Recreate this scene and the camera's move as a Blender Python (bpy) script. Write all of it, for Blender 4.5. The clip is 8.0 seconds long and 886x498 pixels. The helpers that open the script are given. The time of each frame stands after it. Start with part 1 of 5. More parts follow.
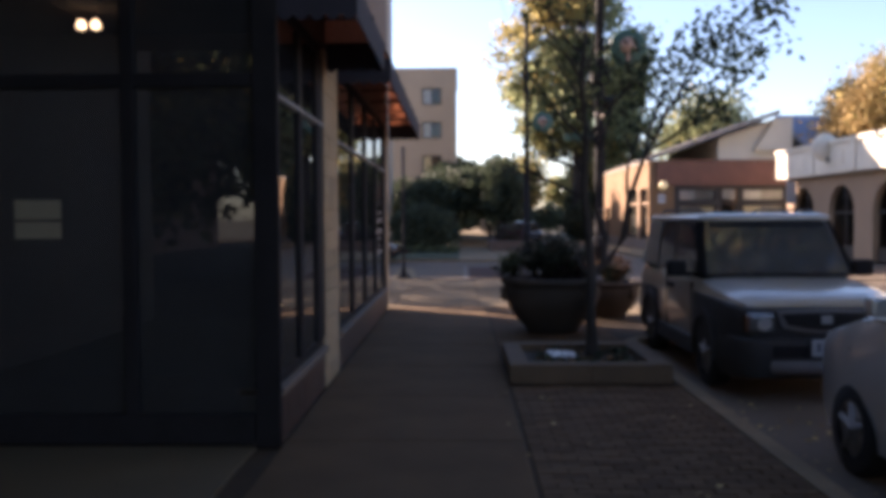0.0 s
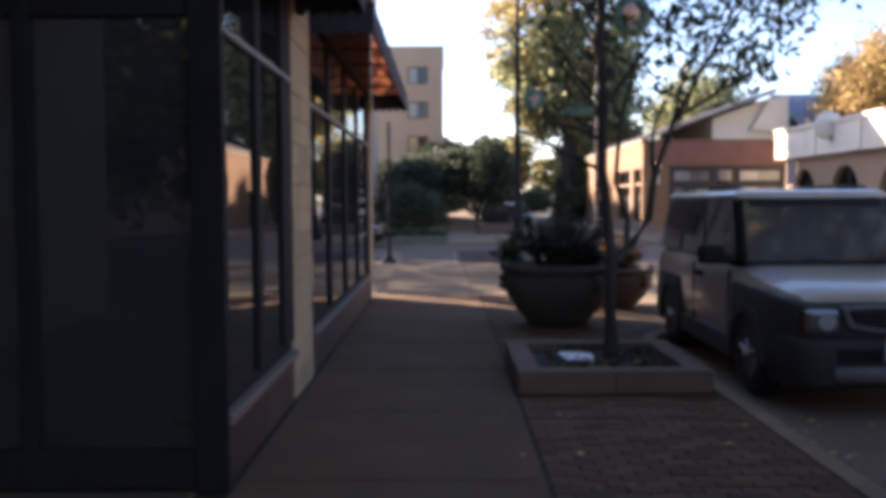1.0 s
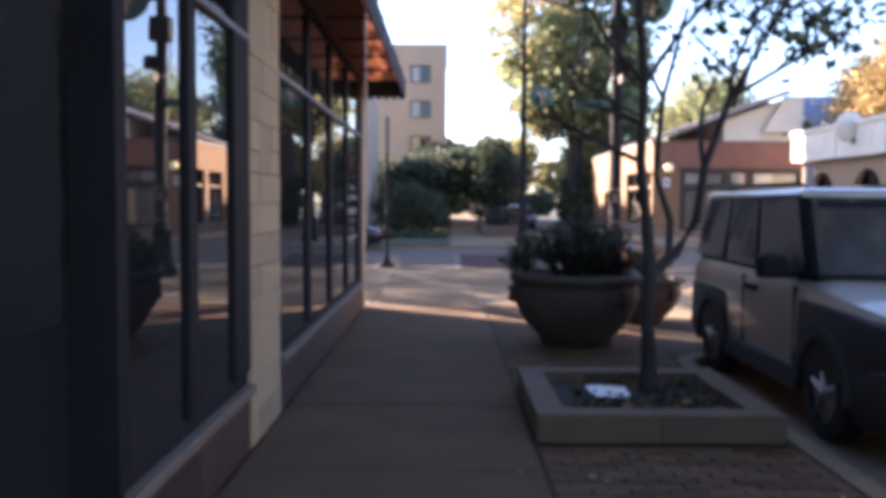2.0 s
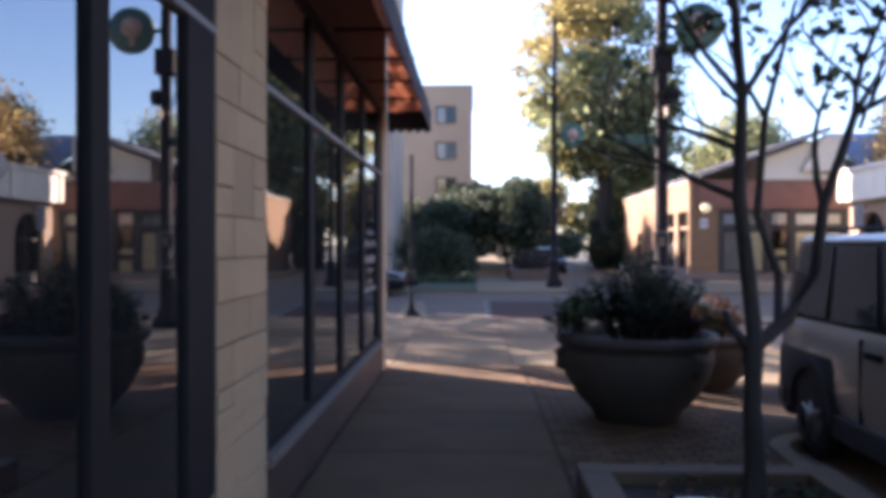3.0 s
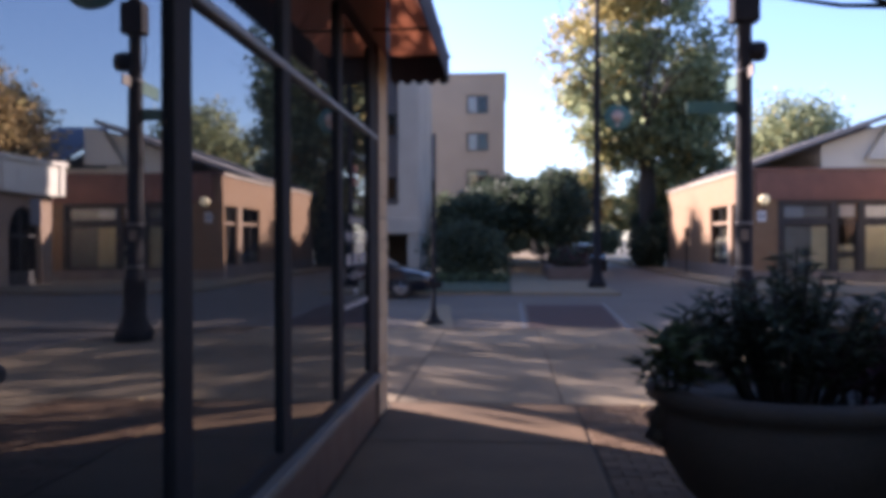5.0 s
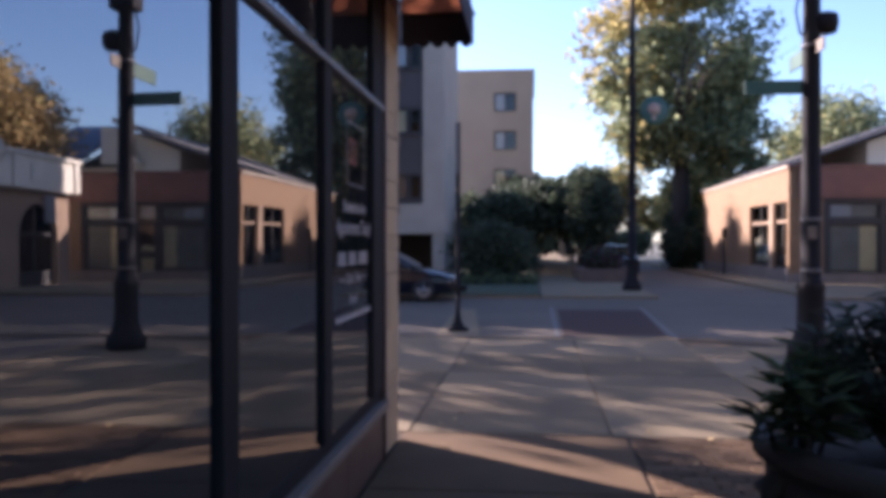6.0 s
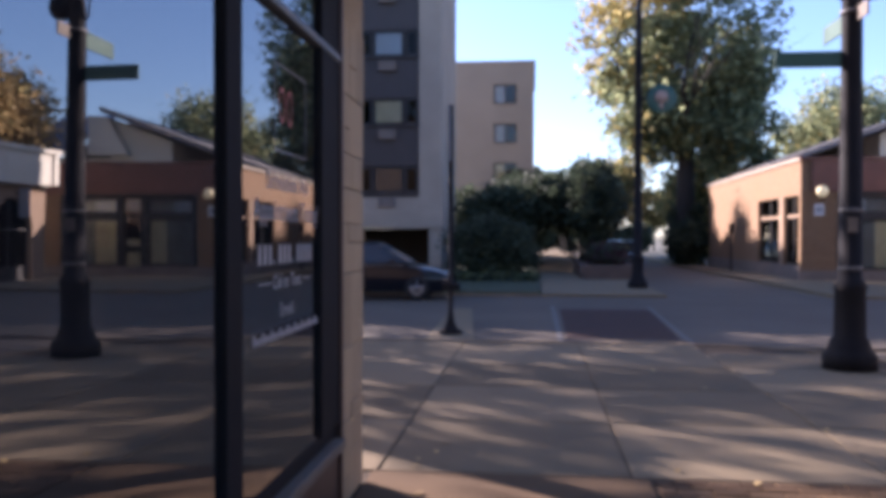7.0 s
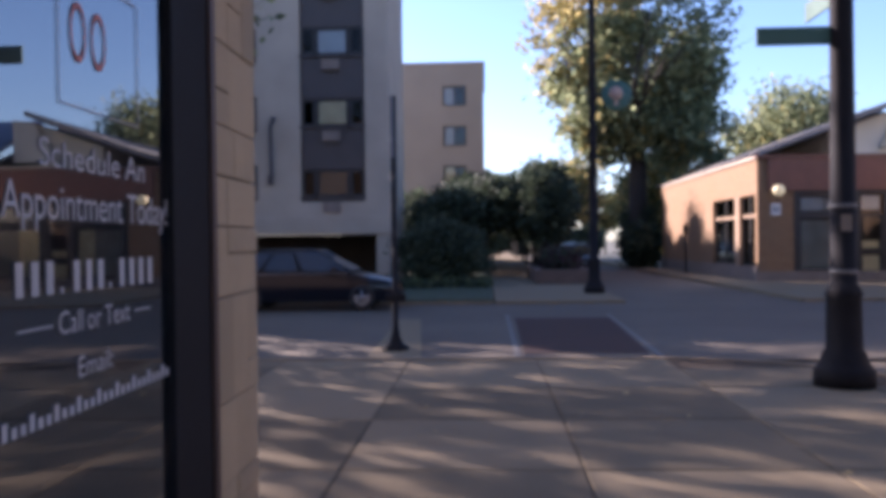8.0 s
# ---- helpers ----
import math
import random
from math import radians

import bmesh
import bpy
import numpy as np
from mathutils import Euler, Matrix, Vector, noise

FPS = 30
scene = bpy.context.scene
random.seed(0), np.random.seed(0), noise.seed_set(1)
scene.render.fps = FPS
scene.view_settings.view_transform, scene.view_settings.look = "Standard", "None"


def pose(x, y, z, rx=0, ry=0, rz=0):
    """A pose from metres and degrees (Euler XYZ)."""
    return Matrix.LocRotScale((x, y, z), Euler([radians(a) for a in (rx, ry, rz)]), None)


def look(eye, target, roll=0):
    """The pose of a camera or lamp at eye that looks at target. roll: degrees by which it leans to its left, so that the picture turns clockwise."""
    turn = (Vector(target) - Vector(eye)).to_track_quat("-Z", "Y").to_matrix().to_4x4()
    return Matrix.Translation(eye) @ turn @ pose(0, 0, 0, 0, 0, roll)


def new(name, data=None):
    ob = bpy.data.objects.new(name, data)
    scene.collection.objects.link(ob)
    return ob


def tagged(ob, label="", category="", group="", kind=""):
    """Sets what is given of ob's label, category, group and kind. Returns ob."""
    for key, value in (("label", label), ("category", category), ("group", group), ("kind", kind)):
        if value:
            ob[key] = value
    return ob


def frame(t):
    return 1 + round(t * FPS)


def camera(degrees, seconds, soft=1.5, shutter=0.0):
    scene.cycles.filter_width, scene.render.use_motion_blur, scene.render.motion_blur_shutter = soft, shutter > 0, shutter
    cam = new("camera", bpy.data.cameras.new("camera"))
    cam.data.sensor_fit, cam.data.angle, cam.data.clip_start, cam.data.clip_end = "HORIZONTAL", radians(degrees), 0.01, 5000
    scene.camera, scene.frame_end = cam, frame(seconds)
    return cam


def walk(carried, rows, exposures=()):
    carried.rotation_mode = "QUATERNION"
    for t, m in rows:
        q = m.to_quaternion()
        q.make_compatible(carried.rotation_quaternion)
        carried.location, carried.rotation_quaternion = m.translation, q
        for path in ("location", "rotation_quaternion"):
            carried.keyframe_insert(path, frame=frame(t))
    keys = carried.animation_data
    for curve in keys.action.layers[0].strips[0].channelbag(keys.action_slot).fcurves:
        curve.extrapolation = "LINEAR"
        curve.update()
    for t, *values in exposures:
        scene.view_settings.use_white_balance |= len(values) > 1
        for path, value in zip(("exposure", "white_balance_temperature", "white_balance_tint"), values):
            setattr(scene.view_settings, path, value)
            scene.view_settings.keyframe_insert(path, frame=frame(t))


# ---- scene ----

# ---- camera ----
cam = camera(54.2, 8.0, soft=5.2)
PATH = [
    (0, (0.291, -1.471, 1.656), (0.251, 0.528, 1.584), -0.3),
    (0.5, (0.214, -0.756, 1.634), (0.242, 1.242, 1.537), -2.0),
    (1, (0.191, 0.031, 1.604), (0.184, 2.027, 1.492), -0.3),
    (1.5, (0.165, 0.82, 1.579), (0.18, 2.813, 1.406), -1.7),
    (2, (0.197, 1.563, 1.555), (0.186, 3.56, 1.448), 0.3),
    (2.2, (0.183, 1.83, 1.575), (0.153, 3.829, 1.504), 0.9),
    (3.3, (0.109, 3.6, 1.609), (0.023, 5.598, 1.6), -0.4),
    (3.5, (0.112, 3.906, 1.577), (0.041, 5.905, 1.556), -1.1),
    (4, (0.131, 4.676, 1.56), (0.075, 6.675, 1.526), -0.7),
    (4.2, (0.129, 5.0, 1.562), (0.016, 6.997, 1.538), 0.2),
    (5.3, (0.093, 6.73, 1.586), (-0.084, 8.722, 1.571), -0.4),
    (5.5, (0.09, 7.019, 1.548), (-0.123, 9.008, 1.544), -0.5),
    (6, (0.026, 7.743, 1.539), (-0.182, 9.732, 1.523), 0.0),
    (6.5, (0.047, 8.443, 1.533), (-0.186, 10.429, 1.524), 0.7),
    (7, (0.027, 9.163, 1.512), (-0.182, 11.152, 1.486), 0.1),
    (7.5, (0.059, 9.889, 1.508), (-0.067, 11.885, 1.476), -0.4),
    (8, (0.011, 10.569, 1.516), (-0.087, 12.566, 1.501), -0.7),
]
walk(cam, [(t, look(eye, target, roll)) for t, eye, target, roll in PATH],
     exposures=[(0, 2.16, 6400, 27), (1, 2.53, 6300, 27), (2.2, 3.08, 5960, 27), (3.4, 2.5, 5750, 27), (4, 2.36, 5720, 26), (5.5, 2.12, 5450, 29), (8, 1.94, 5440, 29)])

# ---- world and sun ----
SUN_EL, SUN_AZ = radians(24), math.atan2(-0.8, 0.6)
to_sun = Vector((math.sin(SUN_AZ) * math.cos(SUN_EL), math.cos(SUN_AZ) * math.cos(SUN_EL), math.sin(SUN_EL)))
world = bpy.data.worlds.new("sky")
scene.world = world
world.use_nodes = True
wn = world.node_tree.nodes
sky = wn.new("ShaderNodeTexSky")
sky.sky_type = "NISHITA"
sky.sun_disc = False
sky.sun_elevation, sky.sun_rotation = SUN_EL, SUN_AZ % (2 * math.pi)
sky.air_density, sky.dust_density, sky.ozone_density = 1.0, 0.6, 2.2
wn["Background"].inputs["Strength"].default_value = 0.068
world.node_tree.links.new(sky.outputs[0], wn["Background"].inputs["Color"])
sun = new("sun", bpy.data.lights.new("sun", "SUN"))
sun.data.energy, sun.data.angle, sun.data.color = 5.0, radians(0.55), (1.0, 0.83, 0.62)
sun.matrix_world = look(to_sun * 60, (0, 0, 0))


# ---- materials ----
def material(name, color, rough=0.7, metal=0.0, vary=0.25, scale=4.0, grain=60.0, bump=0.25, spec=0.5,
             color2=None, per="none", clear=0.0, streak=None):
    """A surface whose colour wanders at two scales, with fine relief; per: 'object' or 'island' also varies each piece."""
    m = bpy.data.materials.new(name)
    m.use_nodes = True
    nt, nd = m.node_tree, m.node_tree.nodes
    bsdf = nd["Principled BSDF"]
    co = nd.new("ShaderNodeTexCoord")
    big, fine = nd.new("ShaderNodeTexNoise"), nd.new("ShaderNodeTexNoise")
    big.inputs["Scale"].default_value, big.inputs["Detail"].default_value = scale, 5
    fine.inputs["Scale"].default_value, fine.inputs["Detail"].default_value = grain, 4
    src = co.outputs["Object"]
    if streak:
        mp = nd.new("ShaderNodeMapping")
        mp.inputs["Scale"].default_value = streak
        nt.links.new(src, mp.inputs[0])
        src = mp.outputs[0]
    nt.links.new(src, big.inputs[0]), nt.links.new(src, fine.inputs[0])
    ramp = nd.new("ShaderNodeValToRGB")
    c1 = [max(0, c * (1 - vary)) for c in color]
    c2 = color2 or [min(1, c * (1 + vary)) for c in color]
    ramp.color_ramp.elements[0].position, ramp.color_ramp.elements[1].position = 0.3, 0.72
    ramp.color_ramp.elements[0].color, ramp.color_ramp.elements[1].color = (*c1, 1), (*c2, 1)
    add = nd.new("ShaderNodeMath")
    add.operation = "MULTIPLY_ADD"
    add.inputs[1].default_value, add.inputs[2].default_value = 0.45, 0.0
    nt.links.new(fine.outputs[0], add.inputs[0])
    add2 = nd.new("ShaderNodeMath")
    add2.operation = "MULTIPLY_ADD"
    add2.inputs[1].default_value = 0.6
    nt.links.new(big.outputs[0], add2.inputs[0]), nt.links.new(add.outputs[0], add2.inputs[2])
    last = add2.outputs[0]
    if per != "none":
        rnd = nd.new("ShaderNodeObjectInfo" if per == "object" else "ShaderNodeNewGeometry")
        add3 = nd.new("ShaderNodeMath")
        add3.operation = "MULTIPLY_ADD"
        add3.inputs[1].default_value = 0.55
        sub = nd.new("ShaderNodeMath")
        sub.operation = "SUBTRACT"
        sub.inputs[1].default_value = 0.27
        nt.links.new(rnd.outputs["Random" if per == "object" else "Random Per Island"], add3.inputs[0])
        nt.links.new(last, add3.inputs[2]), nt.links.new(add3.outputs[0], sub.inputs[0])
        last = sub.outputs[0]
    nt.links.new(last, ramp.inputs[0])
    nt.links.new(ramp.outputs[0], bsdf.inputs["Base Color"])
    bsdf.inputs["Metallic"].default_value = metal
    bsdf.inputs["Specular IOR Level"].default_value = spec
    bsdf.inputs["Coat Weight"].default_value = clear
    rr = nd.new("ShaderNodeMapRange")
    rr.inputs["To Min"].default_value, rr.inputs["To Max"].default_value = max(0.02, rough - 0.12), min(1, rough + 0.12)
    nt.links.new(big.outputs[0], rr.inputs[0]), nt.links.new(rr.outputs[0], bsdf.inputs["Roughness"])
    if bump:
        b = nd.new("ShaderNodeBump")
        b.inputs["Strength"].default_value, b.inputs["Distance"].default_value = bump, 0.01
        nt.links.new(fine.outputs[0], b.inputs["Height"]), nt.links.new(b.outputs[0], bsdf.inputs["Normal"])
    return m


def glass(name, tint=(0.75, 0.8, 0.8), ior=1.75, rough=0.005, veil=0.0):
    """Thin window glass: clear and mirror-like, the gloss following Fresnel, with a pale diffuse veil."""
    m = bpy.data.materials.new(name)
    m.use_nodes = True
    nt, nd = m.node_tree, m.node_tree.nodes
    nd.remove(nd["Principled BSDF"])
    tr, gl, mix, fr = (nd.new("ShaderNode" + k) for k in ("BsdfTransparent", "BsdfGlossy", "MixShader", "Fresnel"))
    tr.inputs[0].default_value = (*tint, 1)
    gl.inputs["Roughness"].default_value = rough
    fr.inputs["IOR"].default_value = ior
    co, wob, bmp = nd.new("ShaderNodeTexCoord"), nd.new("ShaderNodeTexNoise"), nd.new("ShaderNodeBump")
    wob.inputs["Scale"].default_value, wob.inputs["Detail"].default_value = 1.3, 1
    bmp.inputs["Strength"].default_value, bmp.inputs["Distance"].default_value = 0.05, 0.03
    nt.links.new(co.outputs["Object"], wob.inputs[0]), nt.links.new(wob.outputs[0], bmp.inputs["Height"])
    nt.links.new(bmp.outputs[0], gl.inputs["Normal"])
    nt.links.new(fr.outputs[0], mix.inputs[0]), nt.links.new(tr.outputs[0], mix.inputs[1])
    nt.links.new(gl.outputs[0], mix.inputs[2])
    # pale diffuse mix lifts the blacks, imitating lens veil on the glass
    film, veil_diffuse = nd.new("ShaderNodeMixShader"), nd.new("ShaderNodeBsdfDiffuse")
    veil_diffuse.inputs[0].default_value = (0.5, 0.5, 0.52, 1)
    veil_noise, amount = nd.new("ShaderNodeTexNoise"), nd.new("ShaderNodeMapRange")
    veil_noise.inputs["Scale"].default_value, veil_noise.inputs["Detail"].default_value = 2.2, 4
    amount.inputs["To Min"].default_value, amount.inputs["To Max"].default_value = veil * 0.5, veil * 1.5
    nt.links.new(co.outputs["Object"], veil_noise.inputs[0]), nt.links.new(veil_noise.outputs[0], amount.inputs[0])
    nt.links.new(amount.outputs[0], film.inputs[0]), nt.links.new(mix.outputs[0], film.inputs[1])
    nt.links.new(veil_diffuse.outputs[0], film.inputs[2]), nt.links.new(film.outputs[0], nd["Material Output"].inputs[0])
    return m


def leaf(name, color, color2, through_light=0.35):
    m = material(name, color, 0.7, vary=0.3, color2=color2, per="island", scale=0.6, grain=20, bump=0, spec=0.2)
    nt, nd = m.node_tree, m.node_tree.nodes
    tl, mix = nd.new("ShaderNodeBsdfTranslucent"), nd.new("ShaderNodeMixShader")
    mix.inputs[0].default_value = through_light
    ramp = [n for n in nd if n.type == "VALTORGB"][0]
    nt.links.new(ramp.outputs[0], tl.inputs[0])
    nt.links.new(nd["Principled BSDF"].outputs[0], mix.inputs[1]), nt.links.new(tl.outputs[0], mix.inputs[2])
    nt.links.new(mix.outputs[0], nd["Material Output"].inputs[0])
    return m


def glow(name, color, strength):
    m = bpy.data.materials.new(name)
    m.use_nodes = True
    b = m.node_tree.nodes["Principled BSDF"]
    b.inputs["Base Color"].default_value = b.inputs["Emission Color"].default_value = (*color, 1)
    b.inputs["Emission Strength"].default_value = strength
    return m


CONCRETE = material("concrete", (0.166, 0.127, 0.079), 0.9, vary=0.25, scale=0.9, grain=90, per="object", spec=0.15)
# pavement concrete again, with the building's shade put into its colour
SHADECONCRETE = material("shaded_concrete", (0.112, 0.072, 0.041), 0.92, vary=0.35, scale=1.6, grain=70, bump=0.4, spec=0.12)
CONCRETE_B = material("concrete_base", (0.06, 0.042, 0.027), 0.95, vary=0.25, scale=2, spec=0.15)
CURB = material("kerb_concrete", (0.2, 0.147, 0.092), 0.9, vary=0.3, scale=2.5, grain=70, spec=0.15)
ASPHALT = material("asphalt", (0.13, 0.106, 0.081), 0.85, vary=0.3, scale=0.35, grain=120, bump=0.5, spec=0.15)
PAVER = material("paver", (0.1, 0.058, 0.03), 0.85, vary=0.2, scale=9, grain=120, per="object", color2=(0.135, 0.083, 0.045), spec=0.15)
PAVER_ST = material("paver_far", (0.1, 0.058, 0.03), 0.85, vary=0.2, scale=9, grain=120, per="island", color2=(0.135, 0.083, 0.045), spec=0.15)
CROSSBRICK = material("crossing_brick", (0.06, 0.035, 0.028), 0.85, vary=0.35, scale=5, grain=90, spec=0.15)
PAINT = material("road_paint", (0.12, 0.105, 0.09), 0.7, vary=0.25, scale=3, grain=50)
SOIL = material("soil", (0.035, 0.025, 0.018), 1.0, vary=0.5, scale=6, grain=40, bump=1.0)
GRASS = material("grass", (0.032, 0.046, 0.018), 0.9, vary=0.4, scale=1.5, grain=60, bump=0.8)
EARTH = material("earth", (0.09, 0.085, 0.06), 0.95, vary=0.4, scale=0.2, grain=8)
STONE = material("limestone", (0.345, 0.255, 0.15), 0.85, vary=0.12, scale=5, grain=45, per="object", bump=0.5)
MORTAR = material("mortar", (0.11, 0.08, 0.055), 0.95, vary=0.25, scale=6)
BLACKMETAL = material("black_frame", (0.016, 0.0145, 0.0155), 0.75, vary=0.35, scale=5, grain=80, bump=0.1, spec=0.12)
BROWNWOOD = material("brown_timber", (0.06, 0.03, 0.02), 0.6, vary=0.35, scale=3, grain=30, streak=(1, 1, 0.15))
BULKHEAD = material("red_granite_panel", (0.05, 0.028, 0.02), 0.55, vary=0.35, scale=5, grain=90, per="object")
SILL = material("stone_sill", (0.14, 0.108, 0.082), 0.7, vary=0.2, scale=4, grain=60)
ALU = material("worn_aluminium", (0.15, 0.15, 0.155), 0.55, metal=0.4, vary=0.15, scale=5, grain=80, bump=0.05)
# near-black base colours make the enclosed rooms look unlit
INTERIOR = material("unlit_interior", (0.055, 0.047, 0.04), 0.9, vary=0.3, scale=1)
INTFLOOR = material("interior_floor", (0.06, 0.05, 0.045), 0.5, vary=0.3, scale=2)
AWNING = leaf("orange_canvas", (0.3, 0.1, 0.05), (0.43, 0.155, 0.08), 0.28)
AWNDARK = material("dark_canvas", (0.025, 0.022, 0.03), 0.9, vary=0.3, scale=4)
SHOPGLASS = glass("shop_glass", (0.24, 0.28, 0.31), 4.4, veil=0.02)
CLEARGLASS = glass("window_glass", (0.88, 0.9, 0.9), 1.45)
CARGLASS = glass("car_glass", (0.3, 0.33, 0.33), 1.6, 0.03, veil=0.09)
WINDSCREEN = glass("windscreen_glass", (0.35, 0.37, 0.36), 2.3, 0.06, veil=0.11)
STOREGLASS = glass("store_glass", (0.95, 0.95, 0.92), 1.5)
BRONZEGLASS = glass("bronze_glass", (0.3, 0.28, 0.27), 1.3)
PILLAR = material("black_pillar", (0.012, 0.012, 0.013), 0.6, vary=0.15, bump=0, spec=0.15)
PLINTH = material("brown_plinth", (0.19, 0.15, 0.125), 0.9, vary=0.25, scale=2)
LEAFM = leaf("maple_leaves", (0.15, 0.185, 0.1), (0.34, 0.37, 0.2), 0.6)
BOXWALL = material("brown_brick_box", (0.12, 0.08, 0.06), 0.9, vary=0.25, scale=3)
RETURNGLASS = glass("return_glass", (0.36, 0.38, 0.4), 1.85, veil=0.042)
LETTER = material("white_vinyl", (0.42, 0.4, 0.4), 0.6, vary=0.05)
LETTERRED = material("red_vinyl", (0.45, 0.12, 0.08), 0.6, vary=0.1)
PAPER = material("paper", (0.75, 0.74, 0.72), 0.8, vary=0.08)
# yellowish paper, the dimness of dark glass put into its colour
DIMPAPER = material("dim_yellow_paper", (0.2, 0.17, 0.115), 0.8, vary=0.15)
POT = material("cast_stone", (0.064, 0.048, 0.037), 0.8, vary=0.3, scale=3, grain=50, bump=0.5)
BARK = material("bark", (0.032, 0.025, 0.02), 0.95, vary=0.45, scale=6, grain=35, bump=1.0, streak=(1, 1, 0.3))
LEAFG = leaf("green_leaves", (0.075, 0.1, 0.042), (0.19, 0.22, 0.1), 0.5)
LEAFY = leaf("yellow_leaves", (0.3, 0.26, 0.09), (0.5, 0.41, 0.17), 0.6)
LEAFO = leaf("orange_leaves", (0.36, 0.25, 0.1), (0.52, 0.38, 0.18), 0.5)
LEAFD = leaf("dark_leaves", (0.039, 0.054, 0.036), (0.09, 0.112, 0.068), 0.32)
LEAFS = leaf("grey_green_leaves", (0.06, 0.07, 0.045), (0.13, 0.145, 0.095), 0.4)
LEAFP = leaf("purple_leaves", (0.05, 0.02, 0.03), (0.09, 0.04, 0.05), 0.2)
LEAFB = leaf("dry_grass_leaves", (0.16, 0.08, 0.045), (0.3, 0.17, 0.09))
LEAFL = leaf("fallen_leaves", (0.3, 0.2, 0.08), (0.5, 0.36, 0.16), 0.1)
SILVERCAR = material("silver_paint", (0.44, 0.39, 0.32), 0.36, metal=0.4, vary=0.06, bump=0, clear=0.8)
WHITECAR = material("pale_silver_paint", (0.6, 0.6, 0.58), 0.3, metal=0.4, vary=0.05, bump=0, clear=0.8)
BLACKCAR = material("black_paint", (0.008, 0.009, 0.014), 0.12, vary=0.1, bump=0, spec=0.35)
CLADDING = material("grey_cladding", (0.027, 0.0235, 0.021), 0.75, vary=0.15, scale=6)
GREYTRIM = material("grey_trim", (0.13, 0.12, 0.115), 0.6, vary=0.15, scale=6)
RUBBER = material("rubber", (0.015, 0.015, 0.015), 0.85, vary=0.3)
RIM = material("alloy_rim", (0.3, 0.29, 0.28), 0.55, metal=0.8, vary=0.1, bump=0)
LAMPLENS = material("lamp_lens", (0.07, 0.068, 0.065), 0.12, vary=0.1, bump=0, clear=1.0)
TAILLENS = material("tail_lens", (0.35, 0.02, 0.02), 0.15, vary=0.1, bump=0, clear=1.0)
AMBERLENS = material("amber_lens", (0.09, 0.035, 0.018), 0.2, vary=0.1, bump=0)
PLATE = material("plate_white", (0.4, 0.4, 0.41), 0.5, vary=0.05)
BARGREY = material("bar_grey", (0.12, 0.13, 0.16), 0.6, vary=0.1)
GREENSIGN = material("green_sign", (0.03, 0.085, 0.062), 0.5, vary=0.12)
EMBLEM = material("emblem_russet", (0.36, 0.24, 0.18), 0.6, vary=0.15)


def brickwork(name, c1, c2, joint):
    """Running-bond brickwork on upright walls, 0.2 x 0.07 m."""
    m = material(name, c1, 0.9, vary=0.25, scale=1.2, grain=50, bump=0.3)
    nt, nd = m.node_tree, m.node_tree.nodes
    co, sep, add, com, br, mix = (nd.new("ShaderNode" + k) for k in ("TexCoord", "SeparateXYZ", "Math", "CombineXYZ", "TexBrick", "MixRGB"))
    nt.links.new(co.outputs["Object"], sep.inputs[0])
    nt.links.new(sep.outputs[0], add.inputs[0]), nt.links.new(sep.outputs[1], add.inputs[1])
    nt.links.new(add.outputs[0], com.inputs[0]), nt.links.new(sep.outputs[2], com.inputs[1])
    nt.links.new(com.outputs[0], br.inputs["Vector"])
    br.inputs["Scale"].default_value = 1.0
    br.inputs["Brick Width"].default_value, br.inputs["Row Height"].default_value, br.inputs["Mortar Size"].default_value = 0.21, 0.075, 0.008
    br.inputs["Color1"].default_value, br.inputs["Color2"].default_value, br.inputs["Mortar"].default_value = (*c1, 1), (*c2, 1), (*joint, 1)
    mix.blend_type = "MIX"
    mix.inputs[0].default_value = 0.7
    ramp = [n for n in nd if n.type == "VALTORGB"][0]
    nt.links.new(ramp.outputs[0], mix.inputs[1]), nt.links.new(br.outputs[0], mix.inputs[2])
    nt.links.new(mix.outputs[0], nd["Principled BSDF"].inputs["Base Color"])
    return m


REDBRICK = brickwork("red_brick_wall", (0.2, 0.105, 0.05), (0.26, 0.148, 0.07), (0.24, 0.185, 0.115))
UPPERWALL = brickwork("brown_brick_wall", (0.14, 0.1, 0.075), (0.19, 0.135, 0.1), (0.16, 0.14, 0.12))
BRICKDARK = material("brown_fascia", (0.19, 0.085, 0.055), 0.85, vary=0.25, scale=2)
WHITEWALL = material("cream_stucco", (0.72, 0.66, 0.54), 0.9, vary=0.12, scale=0.8, grain=40)
# tan made darker in colour so the arch wall looks shaded
TANWALL = material("tan_stucco", (0.3, 0.205, 0.135), 0.9, vary=0.15, scale=0.8, grain=40)
APTBRICK = material("buff_brick", (0.35, 0.29, 0.225), 0.9, vary=0.1, scale=0.5, grain=25)
APTCONC = material("buff_concrete", (0.37, 0.31, 0.245), 0.9, vary=0.2, scale=0.6, grain=25)
APTDARK = material("brown_spandrel", (0.06, 0.048, 0.045), 0.6, vary=0.2, scale=2)
WINFRAME = material("window_frame_dark", (0.03, 0.026, 0.024), 0.6, vary=0.2)
# tones for boards behind glass: curtain colour and painted reflections
PALEPANE = material("pale_pane_tone", (0.55, 0.56, 0.6), 0.9, vary=0.15, scale=3)
WARMPANE = material("warm_pane_tone", (0.85, 0.74, 0.5), 0.9, vary=0.2, scale=3)
GREYPANE = material("grey_pane_tone", (0.33, 0.32, 0.31), 0.9, vary=0.2, scale=2)
# roof grey shifted blue in colour, for a plane catching skylight
ROOFBLUE = material("blue_grey_roof", (0.17, 0.2, 0.27), 0.55, vary=0.15, scale=3, grain=50)
ROOFGREY = material("roof_shingle", (0.2, 0.18, 0.165), 0.9, vary=0.25, scale=3, grain=50)
